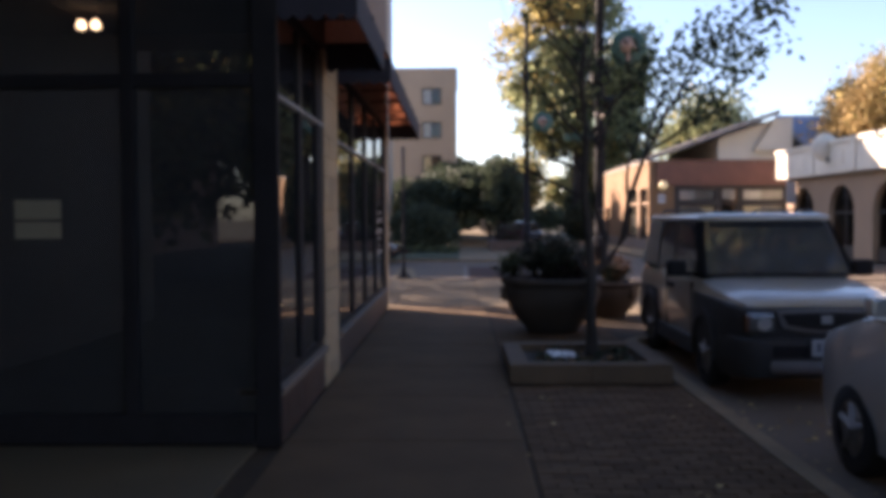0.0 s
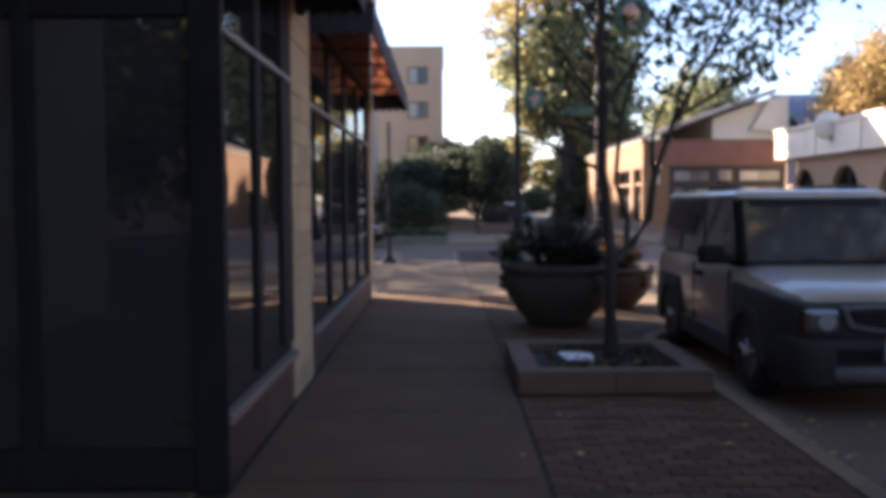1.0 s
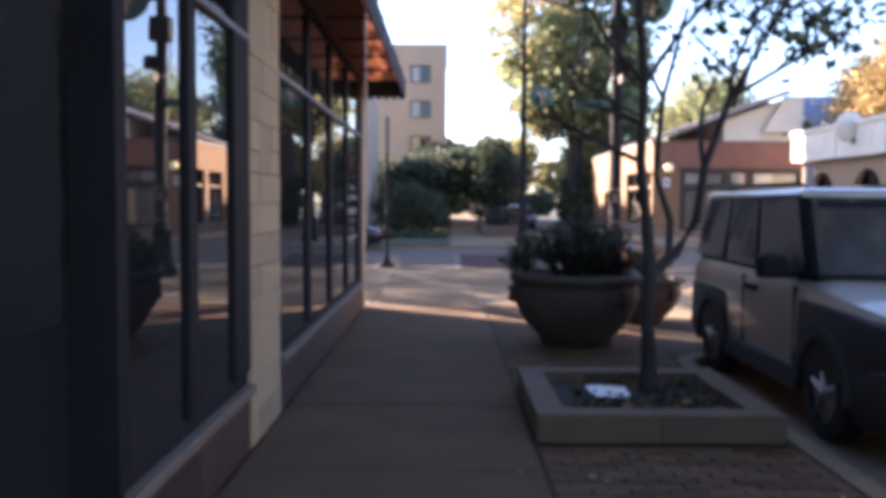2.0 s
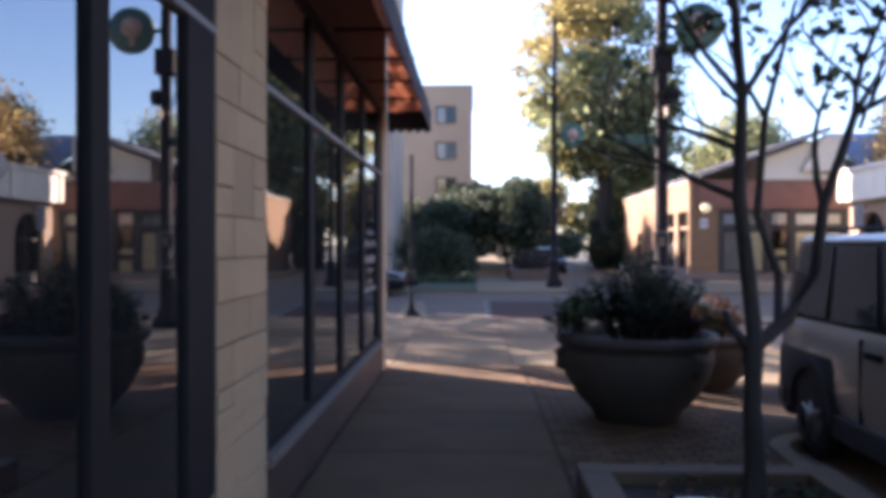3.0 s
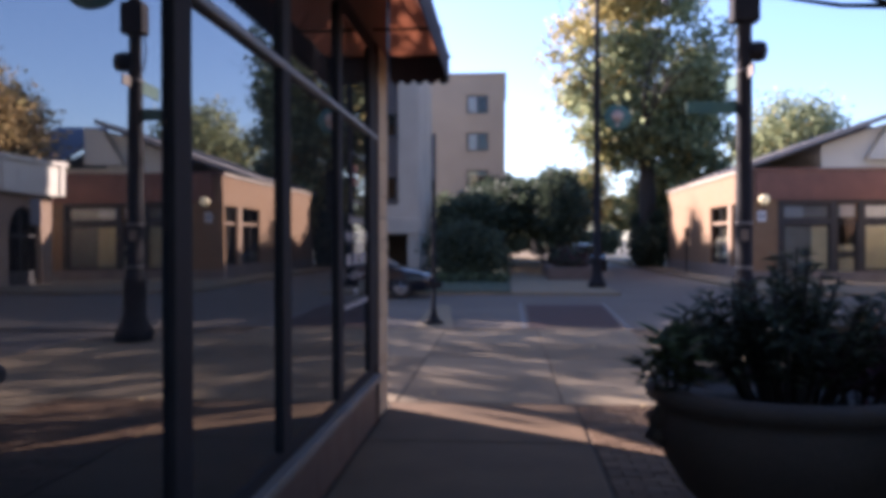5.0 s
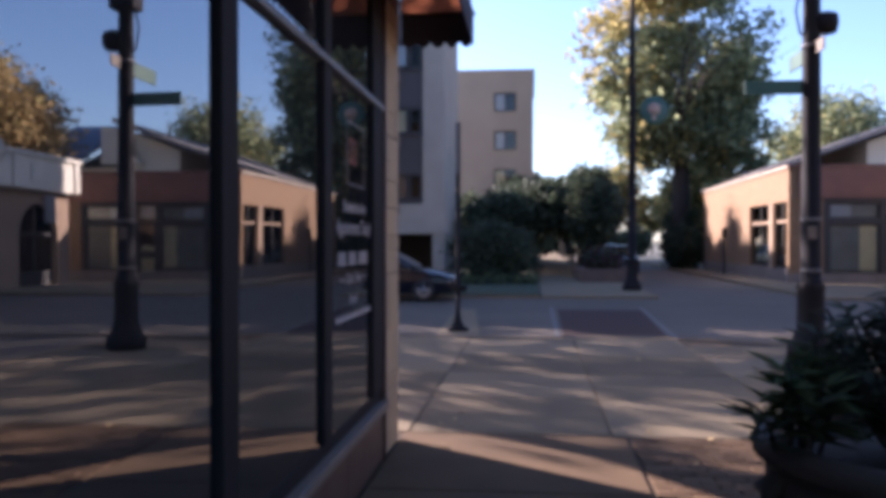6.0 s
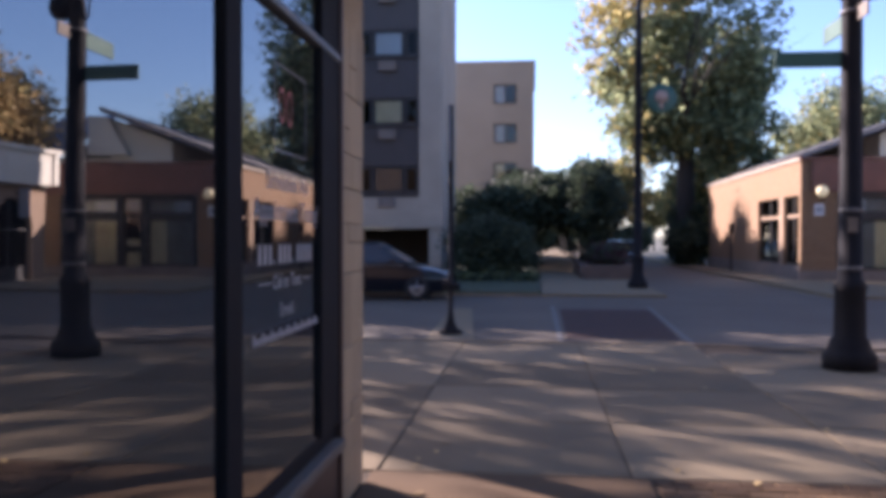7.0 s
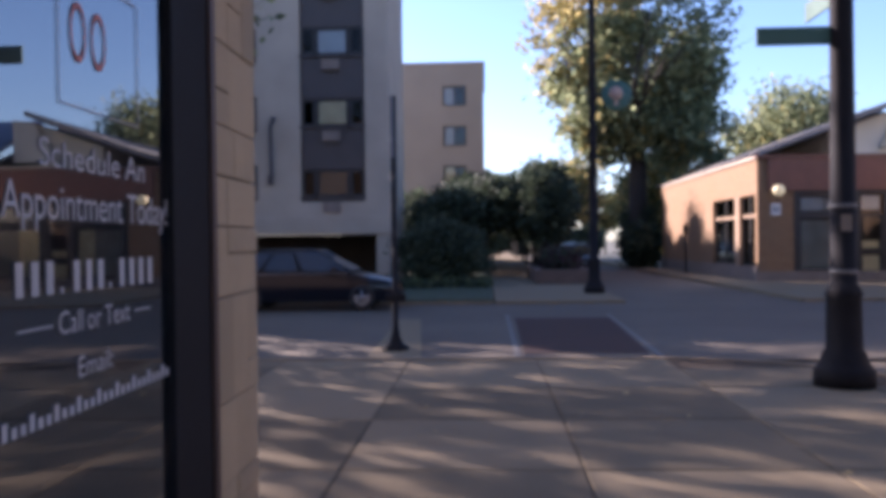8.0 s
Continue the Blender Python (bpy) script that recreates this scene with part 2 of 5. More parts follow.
GLOBE = glow("globe_glass", (0.62, 0.5, 0.27), 0.16)
BULB = glow("warm_bulb", (1.0, 0.62, 0.3), 9.0)


# ---- building helpers ----
def box(bm, x0, x1, y0, y1, z0, z1, bevel=0.0):
    r = bmesh.ops.create_cube(bm, size=1.0)
    vs = r["verts"]
    for v in vs:
        v.co = Vector(((x0 + x1) / 2 + v.co.x * (x1 - x0), (y0 + y1) / 2 + v.co.y * (y1 - y0), (z0 + z1) / 2 + v.co.z * (z1 - z0)))
    if bevel:
        es = list({e for v in vs for e in v.link_edges})
        bmesh.ops.bevel(bm, geom=es, offset=bevel, segments=2, affect="EDGES", profile=0.6)


def prism(bm, pts, axis, a, b):
    """A polygon of 2D points pushed along an axis ('x', 'y' or 'z') from a to b."""
    def put(p, d):
        return {"x": (d, p[0], p[1]), "y": (p[0], d, p[1]), "z": (p[0], p[1], d)}[axis]
    lo, hi = [bm.verts.new(put(p, a)) for p in pts], [bm.verts.new(put(p, b)) for p in pts]
    n = len(pts)
    fs = [bm.faces.new(lo), bm.faces.new(hi)]
    for i in range(n):
        fs.append(bm.faces.new((lo[i], lo[(i + 1) % n], hi[(i + 1) % n], hi[i])))
    bmesh.ops.recalc_face_normals(bm, faces=fs)
    return fs


def tube(bm, pts, radii, sides=8):
    """A tapered tube through the points."""
    rings = []
    for i, p in enumerate(pts):
        p = Vector(p)
        d = (Vector(pts[min(i + 1, len(pts) - 1)]) - Vector(pts[max(i - 1, 0)])).normalized()
        u = d.cross(Vector((0, 0, 1)) if abs(d.z) < 0.9 else Vector((1, 0, 0))).normalized()
        w = d.cross(u)
        rings.append([bm.verts.new(p + radii[i] * (math.cos(a) * u + math.sin(a) * w)) for a in (2 * math.pi * k / sides for k in range(sides))])
    for r0, r1 in zip(rings, rings[1:]):
        for k in range(sides):
            f = bm.faces.new((r0[k], r0[(k + 1) % sides], r1[(k + 1) % sides], r1[k]))
            f.smooth = True
    bm.faces.new(rings[0]), bm.faces.new(rings[-1])


def lathe(bm, profile, cx=0, cy=0, cz=0, sides=32, axis="z", caps=True):
    """A surface of revolution from (radius, height) pairs."""
    rings = []
    for r, h in profile:
        ring = []
        for k in range(sides):
            a = 2 * math.pi * k / sides
            c, s_ = r * math.cos(a), r * math.sin(a)
            ring.append(bm.verts.new({"z": (cx + c, cy + s_, cz + h), "x": (cx + h, cy + c, cz + s_), "y": (cx + c, cy + h, cz + s_)}[axis]))
        rings.append(ring)
    for r0, r1 in zip(rings, rings[1:]):
        for k in range(sides):
            f = bm.faces.new((r0[k], r0[(k + 1) % sides], r1[(k + 1) % sides], r1[k]))
            f.smooth = True
    if caps:
        bm.faces.new(rings[0]), bm.faces.new(rings[-1])
    bmesh.ops.recalc_face_normals(bm, faces=bm.faces[:])


def mesh_of(name, bm, mat):
    me = bpy.data.meshes.new(name)
    bm.to_mesh(me)
    bm.free()
    for m in (mat if isinstance(mat, (list, tuple)) else [mat]):
        me.materials.append(m)
    return me


def part(name, bm, mat, parent=None, label=""):
    ob = new(name, mesh_of(name, bm, mat))
    if parent:
        ob.parent = parent
    return tagged(ob, label)


def boxpart(name, dims, mat, parent=None, bevel=0.0, label=""):
    bm = bmesh.new()
    box(bm, *dims, bevel=bevel)
    return part(name, bm, mat, parent, label)


def thing(name, label, category, m=None, group="", kind=""):
    ob = new(name)
    ob.empty_display_size = 0.2
    if m is not None:
        ob.matrix_basis = m
    return tagged(ob, label, category, group, kind)


def raw(name, verts, faces, mats, parent=None, index=None, smooth=False):
    me = bpy.data.meshes.new(name)
    me.from_pydata([tuple(v) for v in verts], [], faces)
    for m in mats:
        me.materials.append(m)
    if index is not None:
        me.polygons.foreach_set("material_index", np.asarray(index, dtype=np.int32))
    me.update()
    ob = new(name, me)
    if parent:
        ob.parent = parent
    return ob


FX = -1.03      # building line of the shop
END = 14.45     # far corner of the shop
NEAR = 4.74     # glass return wall of the shop

# ---- ground, roads, pavements ----
def slab_poly(name, pts, z0, z1, mat, label, category):
    bm = bmesh.new()
    prism(bm, pts, "z", z0, z1)
    return tagged(part(name, bm, mat), label, category, kind="structure")


bm = bmesh.new()
box(bm, -1500, 1500, -1500, 1500, -0.6, -0.17)
tagged(part("ground", bm, EARTH), "dull earth reaching the horizon", "ground", kind="structure")
slab_poly("road", [(2.4, -60), (12.4, -60), (12.4, 22.2), (2.4, 22.2)], -0.165, -0.12, ASPHALT, "grey worn asphalt road along the kerb", "road")
slab_poly("road", [(-60, 22.21), (70, 22.21), (70, 32.7), (-60, 32.7)], -0.165, -0.08, ASPHALT, "grey asphalt cross street in tree shade", "road")
slab_poly("road", [(3.6, 32.71), (8.0, 32.71), (8.0, 160), (3.6, 160)], -0.165, -0.1, ASPHALT, "narrow asphalt side street leading away", "road")


def arc(cx, cy, r, a0, a1, n=8):
    return [(cx + r * math.cos(radians(a0 + (a1 - a0) * i / n)), cy + r * math.sin(radians(a0 + (a1 - a0) * i / n))) for i in range(n + 1)]


KERB = [(2.45, -60), (2.45, 9.6)] + arc(3.25, 9.9, 0.8, 180, 90, 6)[1:] + arc(3.3, 12.0, 1.3, -90, 0, 6) + [(4.6, 19.2)] + arc(2.0, 19.2, 2.6, 0, 90, 10)[1:] + [(-60, 21.8)]
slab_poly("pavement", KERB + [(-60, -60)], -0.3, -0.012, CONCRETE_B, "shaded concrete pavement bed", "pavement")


def kerb_run(path, w, z0, z1, name, label):
    bm = bmesh.new()
    rows = []
    for i, p in enumerate(path):
        d = Vector(path[min(i + 1, len(path) - 1)]) - Vector(path[max(i - 1, 0)])
        n = Vector((d.y, -d.x)).normalized() * w
        q = Vector(p)
        rows.append([bm.verts.new((*c, z)) for c, z in ((q, z0), (q, z1), (q + n * 0.93, z1), (q + n, z1 - 0.015), (q + n, z0))])
    for a, b in zip(rows, rows[1:]):
        for k in range(4):
            bm.faces.new((a[k], a[k + 1], b[k + 1], b[k]))
    bmesh.ops.recalc_face_normals(bm, faces=bm.faces[:])
    return tagged(part(name, bm, CURB), label, "kerb", kind="structure")


kerb_run(KERB, 0.16, -0.3, 0.004, "kerb", "worn pale concrete kerb along the road")
kerb_run([(60, 32.9), (8.0, 32.9)], -0.16, -0.3, 0.0, "kerb", "worn pale concrete kerb across the road")
kerb_run([(0.2, 32.9), (-60, 32.9)], -0.16, -0.3, 0.0, "kerb", "worn pale concrete kerb across the road")
slab_poly("pavement", [(0.25, 32.72), (3.55, 32.72), (3.55, 160), (0.25, 160)], -0.3, 0.0, CONCRETE, "pale concrete footpath leading away under trees", "pavement")
slab_poly("grass_verge", [(-60, 33.05), (0.22, 33.05), (0.22, 160), (-60, 160)], -0.3, 0.03, GRASS, "dark green lawn strip beside the footpath", "grass")
slab_poly("pavement", [(8.05, 32.95), (70, 32.95), (70, 41.75), (9.64, 41.75), (9.64, 160), (8.05, 160)], -0.3, 0.0, CONCRETE, "concrete pavement round the brick shop", "pavement")
slab_poly("pavement", [(12.45, -60), (15.2, -60), (15.2, 22.0), (12.45, 22.0)], -0.3, 0.0, CONCRETE, "concrete pavement across the road", "pavement")
# brick crossing, its pale borders and the faint stop line
slab_poly("crosswalk", [(0.55, 22.9), (2.3, 22.9), (2.55, 28.6), (0.6, 28.6)], -0.1, -0.072, CROSSBRICK, "dark red brick crossing panel in the road", "crosswalk")
slab_poly("road_marking", [(0.4, 22.5), (0.48, 22.5), (0.5, 29.5), (0.42, 29.5)], -0.1, -0.074, PAINT, "pale concrete border of the crossing", "road marking")
slab_poly("road_marking", [(2.37, 22.5), (2.45, 22.5), (2.68, 29.5), (2.6, 29.5)], -0.1, -0.074, PAINT, "pale concrete border of the crossing", "road marking")
slab_poly("kerb_ramp", [(-1.65, 21.97), (-0.85, 21.97), (-1.35, 28.5), (-1.8, 28.5)], -0.1, -0.07, CONCRETE, "pale concrete ramp patch below the pole", "kerb")
bm = bmesh.new()
box(bm, -14, 0.3, 21.97, 22.5, -0.1, -0.073)
tagged(part("gutter", bm, CURB), "concrete gutter strip along the cross street", "kerb", kind="structure")

# ---- the shop ----
shop = thing("shop_building", "low brick shop with tall dark-framed display windows", "building", kind="structure")
GX = FX - 0.025      # plane of the display glass
H = 11.0
# unseen upper storey, its height set by the shade it throws, and back walls
boxpart("wall", (-14, FX, NEAR + 0.02, END, 4.45, H), UPPERWALL, shop, label="brown brick upper wall")
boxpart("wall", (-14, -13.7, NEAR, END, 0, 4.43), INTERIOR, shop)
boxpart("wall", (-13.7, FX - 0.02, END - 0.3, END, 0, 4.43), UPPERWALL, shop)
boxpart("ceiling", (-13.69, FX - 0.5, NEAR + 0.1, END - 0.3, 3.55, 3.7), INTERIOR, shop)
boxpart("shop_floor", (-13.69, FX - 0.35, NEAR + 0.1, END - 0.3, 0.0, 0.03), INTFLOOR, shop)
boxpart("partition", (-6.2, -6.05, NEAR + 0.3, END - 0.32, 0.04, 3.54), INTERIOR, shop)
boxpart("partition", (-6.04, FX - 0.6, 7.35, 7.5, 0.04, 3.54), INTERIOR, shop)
# fascia above the windows, where the awnings are fixed
boxpart("fascia", (FX - 0.4, FX, NEAR + 0.03, END, 3.3, 4.44), BROWNWOOD, shop, label="dark timber fascia")


def pier(y0, y1, top):
    """A limestone pier of squared blocks with recessed joints."""
    core = boxpart("pier", (FX - 0.4, FX - 0.02, y0 + 0.006, y1 - 0.006, 0.0, top), MORTAR, shop, label="buff limestone pier")
    rnd = random.Random(int(y0 * 10))
    z = 0.0
    while z < top - 0.02:
        h = rnd.choice((0.2, 0.28, 0.33, 0.42, 0.46))
        if z + h > top - 0.12:
            h = top - z
        cuts = [y0, y0 + (y1 - y0) * rnd.uniform(0.25, 0.45)]
        if rnd.random() < 0.6:
            cuts.append(y0 + (y1 - y0) * rnd.uniform(0.58, 0.75))
        cuts.append(y1)
        for a, b in zip(cuts, cuts[1:]):
            beds = [z, z + h]
            if h > 0.25 and rnd.random() < 0.6:
                beds.insert(1, z + h * rnd.uniform(0.3, 0.7))
            for q0, q1 in zip(beds, beds[1:]):
                boxpart("stone_block", (FX - 0.36, FX + rnd.uniform(0.0, 0.009), a + 0.0015, b - 0.0015, q0 + 0.003, q1 - 0.003), STONE, core, bevel=0.005)
        z += h


pier(6.93, 7.86, 3.3)
pier(13.86, END, 3.3)
boxpart("pier", (FX - 0.36, FX + 0.012, 13.80, 13.857, 0.0, 3.3), BROWNWOOD, shop, label="dark timber jamb")


def mullion(y, w, z0, z1, proud=0.0, mat=BLACKMETAL):
    return boxpart("mullion", (GX - 0.06, FX + proud, y - w / 2, y + w / 2, z0, z1), mat, shop, bevel=0.008)


def bay(y0, y1, bars, zt, jambs):
    """A display window: bulkhead, sill, mullions, transom bar and panes."""
    n = max(1, round((y1 - y0) / 1.3))
    for i in range(n):
        a, b = y0 + (y1 - y0) * i / n, y0 + (y1 - y0) * (i + 1) / n
        boxpart("bulkhead_panel", (FX - 0.3, FX - 0.005, a + 0.003, b - 0.003, 0.0, 0.36), BULKHEAD, shop, bevel=0.004)
    boxpart("window_sill", (FX - 0.3, FX + 0.04, y0, y1, 0.362, 0.42), SILL, shop, bevel=0.01)
    boxpart("bottom_rail", (GX - 0.05, FX - 0.02, y0, y1, 0.422, 0.50), BLACKMETAL, shop, bevel=0.006)
    boxpart("top_rail", (GX - 0.05, FX - 0.02, y0, y1, 3.2, 3.32), BLACKMETAL, shop, bevel=0.006)
    for y, w in bars + jambs:
        mullion(y, w, 0.5, 3.2)
    boxpart("transom_bar", (GX - 0.03, FX + 0.01, y0, y1, zt - 0.02, zt + 0.02), ALU, shop, bevel=0.01, label="worn metal transom bar")
    edges = sorted([(y - w / 2, y + w / 2) for y, w in bars + jambs])
    cur = y0
    for a, b in edges + [(y1, y1)]:
        if a - cur > 0.1:
            for z0, z1 in ((0.5, zt - 0.024), (zt + 0.024, 3.2)):
                boxpart("pane", (GX - 0.006, GX, cur - 0.01, a + 0.01, z0 - 0.01, z1 + 0.01), SHOPGLASS, shop)
        cur = b


bay(NEAR + 0.02, 6.92, [(5.74, 0.14)], 2.55, [(NEAR + 0.08, 0.12), (6.735, 0.37)])
bay(7.86, 13.80, [(9.25, 0.17), (10.69, 0.17), (12.15, 0.17)], 2.48, [(13.61, 0.38)])
# glass return wall that faces the walker
ret = thing("glass_return_wall", "dark glazed shop wall beside the recessed entry", "shop window", kind="structure")
boxpart("bottom_rail", (-4.6, FX - 0.17, NEAR - 0.02, NEAR + 0.06, 0.02, 0.24), BLACKMETAL, ret, bevel=0.006)
boxpart("corner_post", (FX - 0.16, FX + 0.02, NEAR - 0.03, NEAR + 0.015, 0.0, 3.9), BLACKMETAL, ret, bevel=0.008)
boxpart("corner_post", (-4.7, -4.61, NEAR - 0.03, NEAR + 0.07, 0.0, 3.9), BLACKMETAL, ret, bevel=0.008)
boxpart("mullion", (-2.14, -2.05, NEAR - 0.03, NEAR + 0.07, 0.24, 3.9), BLACKMETAL, ret, bevel=0.008)
boxpart("mullion", (-3.45, -3.36, NEAR - 0.03, NEAR + 0.07, 0.24, 3.9), BLACKMETAL, ret, bevel=0.008)
boxpart("transom", (-4.6, FX - 0.17, NEAR - 0.02, NEAR + 0.06, 2.60, 2.70), BLACKMETAL, ret, bevel=0.006)
for a, b in ((-4.61, -3.45), (-3.36, -2.14), (-2.05, FX - 0.16)):
    for z0, z1 in ((0.24, 2.6), (2.7, 3.9)):
        boxpart("pane", (a - 0.01, b + 0.01, NEAR + 0.02, NEAR + 0.026, z0 - 0.01, z1 + 0.01), RETURNGLASS, ret)
boxpart("fascia", (-4.7, FX - 0.01, NEAR - 0.03, NEAR + 0.015, 3.91, 4.6), BROWNWOOD, ret)
slab_poly("entry_floor", [(-4.7, -3), (FX - 0.16, -3), (FX - 0.16, NEAR - 0.04), (-4.7, NEAR - 0.04)], -0.01, 0.012, CONCRETE, "dark concrete floor of the recessed entry", "floor")
boxpart("wall_side", (-5.0, -4.71, -3, NEAR - 0.04, 0, 4.6), BROWNWOOD)
tagged(bpy.data.objects["wall_side"], "plain dim wall closing the recessed entry", "wall", kind="structure")

# ceiling guessed from a dark reflection, added to block skylight in the recess
boxpart("entry_ceiling", (-4.7, FX - 0.3, -2.6, NEAR - 0.04, 4.3, 4.6), BROWNWOOD)
tagged(bpy.data.objects["entry_ceiling"], "dark ceiling blocking skylight over the recessed entry", "ceiling", kind="structure")
# out-of-view block added to keep the sun off the lot
boxpart("neighbour_wall", (-30, -13.95, -40, 4.7, 0, 9.5), BRICKDARK)
tagged(bpy.data.objects["neighbour_wall"], "unseen dark brick wall added to shade the lot behind", "building", kind="structure")

# posted notices on the return glass
n = thing("posted_notice", "dim yellowish paper notice on dark glass", "notice", pose(-2.77, NEAR + 0.012, 1.54))
boxpart("sheet", (-0.17, 0.17, -0.004, 0.0, 0.12, 0.26), DIMPAPER, n)
boxpart("sheet", (-0.17, 0.17, -0.004, 0.0, -0.02, 0.10), DIMPAPER, n)
# pendant lamps inside
for i, x in enumerate((-3.1, -2.97)):
    lamp = thing("pendant_lamp", "small warm glowing bulb hanging indoors", "lamp", pose(x, 6.3, 3.4), group="pendant lamps indoors")
    bm = bmesh.new()
    lathe(bm, [(0.001, -0.045), (0.035, -0.03), (0.045, 0.0), (0.03, 0.035), (0.012, 0.05)], sides=12)
    part("bulb", bm, BULB, lamp)
    bm = bmesh.new()
    tube(bm, [(0, 0, 0.05), (0, 0, 0.45)], [0.006, 0.006], 6)
    part("cord", bm, BLACKMETAL, lamp)


# ---- awnings ----
def awning(y0, y1):
    aw = thing("awning", "sloping orange canvas awning with dark scalloped valance", "awning", group="shop awnings")
    xo, zo, zt = -0.45, 3.36, 4.35
    n = max(2, round((y1 - y0) / 0.55))
    vs, fs = [], []
    for i in range(n + 1):
        y = y0 + (y1 - y0) * i / n
        for k in range(6):
            f = k / 5
            vs.append((FX + (xo - FX) * f, y, zt + (zo - zt) * f - 0.03 * math.sin(math.pi * f)))
    for i in range(n):
        for k in range(5):
            a = i * 6 + k
            fs.append((a, a + 1, a + 7, a + 6))
    raw("canopy", vs, fs, [AWNING], aw)
    for y in (y0, y1):
        vs = [(FX, y, zt), (xo, y, zo), (FX, y, zo)]
        raw("end_panel", vs, [(0, 1, 2)], [AWNING], aw)
        frill(aw, (FX, y), (xo, y), zo)
    frill(aw, (xo, y0), (xo, y1), zo)
    for i in range(n + 1):
        y = y0 + (y1 - y0) * i / n
        if i % 2 == 0:
            bm = bmesh.new()
            tube(bm, [(FX + 0.01, y, zt - 0.02), (xo + 0.01, y, zo - 0.01)], [0.012, 0.012], 6)
            tube(bm, [(FX + 0.01, y, zo), (xo + 0.01, y, zo)], [0.012, 0.012], 6)
            part("rib", bm, BLACKMETAL, aw)
    return aw


def frill(parent, a, b, z):
    """A hanging valance with scalloped lower edge."""
    d = math.dist(a, b)
    n = max(1, round(d / 0.12)) * 8
    vs, fs = [], []
    for i in range(n + 1):
        f = i / n
        x, y = a[0] + (b[0] - a[0]) * f, a[1] + (b[1] - a[1]) * f
        sc = abs(math.sin(math.pi * i / 8))
        vs += [(x, y, z + 0.02), (x, y, z - 0.22 - 0.045 * sc)]
    for i in range(n):
        fs.append((2 * i, 2 * i + 1, 2 * i + 3, 2 * i + 2))
    ob = raw("valance", vs, fs, [AWNDARK], parent)
    sol = ob.modifiers.new("thick", "SOLIDIFY")
    sol.thickness = 0.008
    return ob


awning(NEAR + 0.1, 7.1)
awning(7.9, END + 0.2)


# ---- trees ----
def grow(bm, start, direction, length, radius, depth, rnd, tips, droop=0.0, spread=0.75, sides=7):
    """One limb with its side limbs, tapered; its end points go into tips."""
    pts, radii = [Vector(start)], [radius]
    d = Vector(direction).normalized()
    steps = 5
    for i in range(steps):
        d = (d + Vector((rnd.uniform(-1, 1), rnd.uniform(-1, 1), rnd.uniform(-0.5, 0.7) - droop)) * 0.16).normalized()
        pts.append(pts[-1] + d * length / steps)
        radii.append(radius * (1 - 0.11 * (i + 1)))
    tube(bm, pts, radii, sides)
    if depth == 0:
        tips.append((pts[-1], d))
        tips.append((pts[-3], d))
        return
    for k in range(3 if depth > 1 else 4):
        i = rnd.choice((2, 3, 4, 5))
        side = Vector((rnd.uniform(-1, 1), rnd.uniform(-1, 1), rnd.uniform(-0.2, 0.8))).normalized()
        grow(bm, pts[i], d + side * spread * 1.3, length * rnd.uniform(0.55, 0.8), radii[i] * 0.6, depth - 1, rnd, tips, droop, spread, max(4, sides - 1))
    tips.append((pts[-1], d))


def leaves(name, centres, per, radius, size, mats, rnd, parent, pick=None, shape=1.6, drop=0.0):
    """Many small folded leaves scattered round the given centres."""
    N = len(centres) * per
    rs = np.random.RandomState(rnd.randint(0, 99999))
    c = np.repeat(np.array([tuple(p) for p in centres]), per, axis=0)
    off = rs.normal(size=(N, 3)) * radius * 0.55
    off[:, 2] *= 0.8
    off[:, 2] -= drop * np.abs(rs.normal(size=N))
    p = c + off
    u = rs.normal(size=(N, 3))
    u /= np.linalg.norm(u, axis=1)[:, None]
    w = np.cross(u, rs.normal(size=(N, 3)))
    w /= np.linalg.norm(w, axis=1)[:, None] + 1e-9
    s = size * rs.uniform(0.6, 1.4, size=(N, 1))
    vs = np.stack([p - u * s * shape * 0.5, p + w * s * 0.5, p + u * s * shape * 0.5, p - w * s * 0.5], axis=1).reshape(-1, 3)
    idx = np.arange(N) * 4
    fs = np.stack([idx, idx + 1, idx + 2, idx + 3], axis=1).tolist()
    mi = None if pick is None else [pick(q, rs) for q in p]
    return raw(name, vs.tolist(), fs, mats, parent, mi)


def clumps(centre, radii, n, rnd, low=-1.0):
    """Clump centres near the skin of an uneven egg."""
    out = []
    while len(out) < n:
        v = Vector((rnd.gauss(0, 1), rnd.gauss(0, 1), rnd.gauss(0, 1))).normalized()
        if v.z < low:
            continue
        k = rnd.uniform(0.35, 1.0) ** 0.5
        k *= 0.8 + 0.35 * noise.noise(v * 2.3 + Vector(centre))
        out.append(Vector(centre) + Vector((v.x * radii[0], v.y * radii[1], v.z * radii[2])) * k)
    return out


def tree(name, label, at, height, crown_c, crown_r, n, per, size, mats, seed, pick=None, trunk=0.3, lean=(0, 0), fork=0.35, cl=1.0, low=-1.0):
    rnd = random.Random(seed)
    th = thing(name, label, "tree", pose(*at))
    bm = bmesh.new()
    f = height * fork
    tube(bm, [(0, 0, -0.1), (0.02, 0, 0.3), (lean[0] * 0.4, lean[1] * 0.4, f * 0.6), (lean[0], lean[1], f)], [trunk * 1.5, trunk * 1.08, trunk * 0.95, trunk * 0.85], 12)
    tips = []
    for k in range(6):
        a = 2 * math.pi * (k + rnd.random() * 0.6) / 6
        up = rnd.uniform(0.8, 2.2)
        grow(bm, (lean[0], lean[1], f * rnd.uniform(0.75, 1.0)), (math.cos(a), math.sin(a), up), height * 0.33, trunk * 0.5, 2, rnd, tips)
    part("trunk", bm, BARK, th)
    cs = clumps(crown_c, crown_r, n, rnd, low)
    leaves("crown", cs, per, cl, size, mats, rnd, th, pick)
    return th


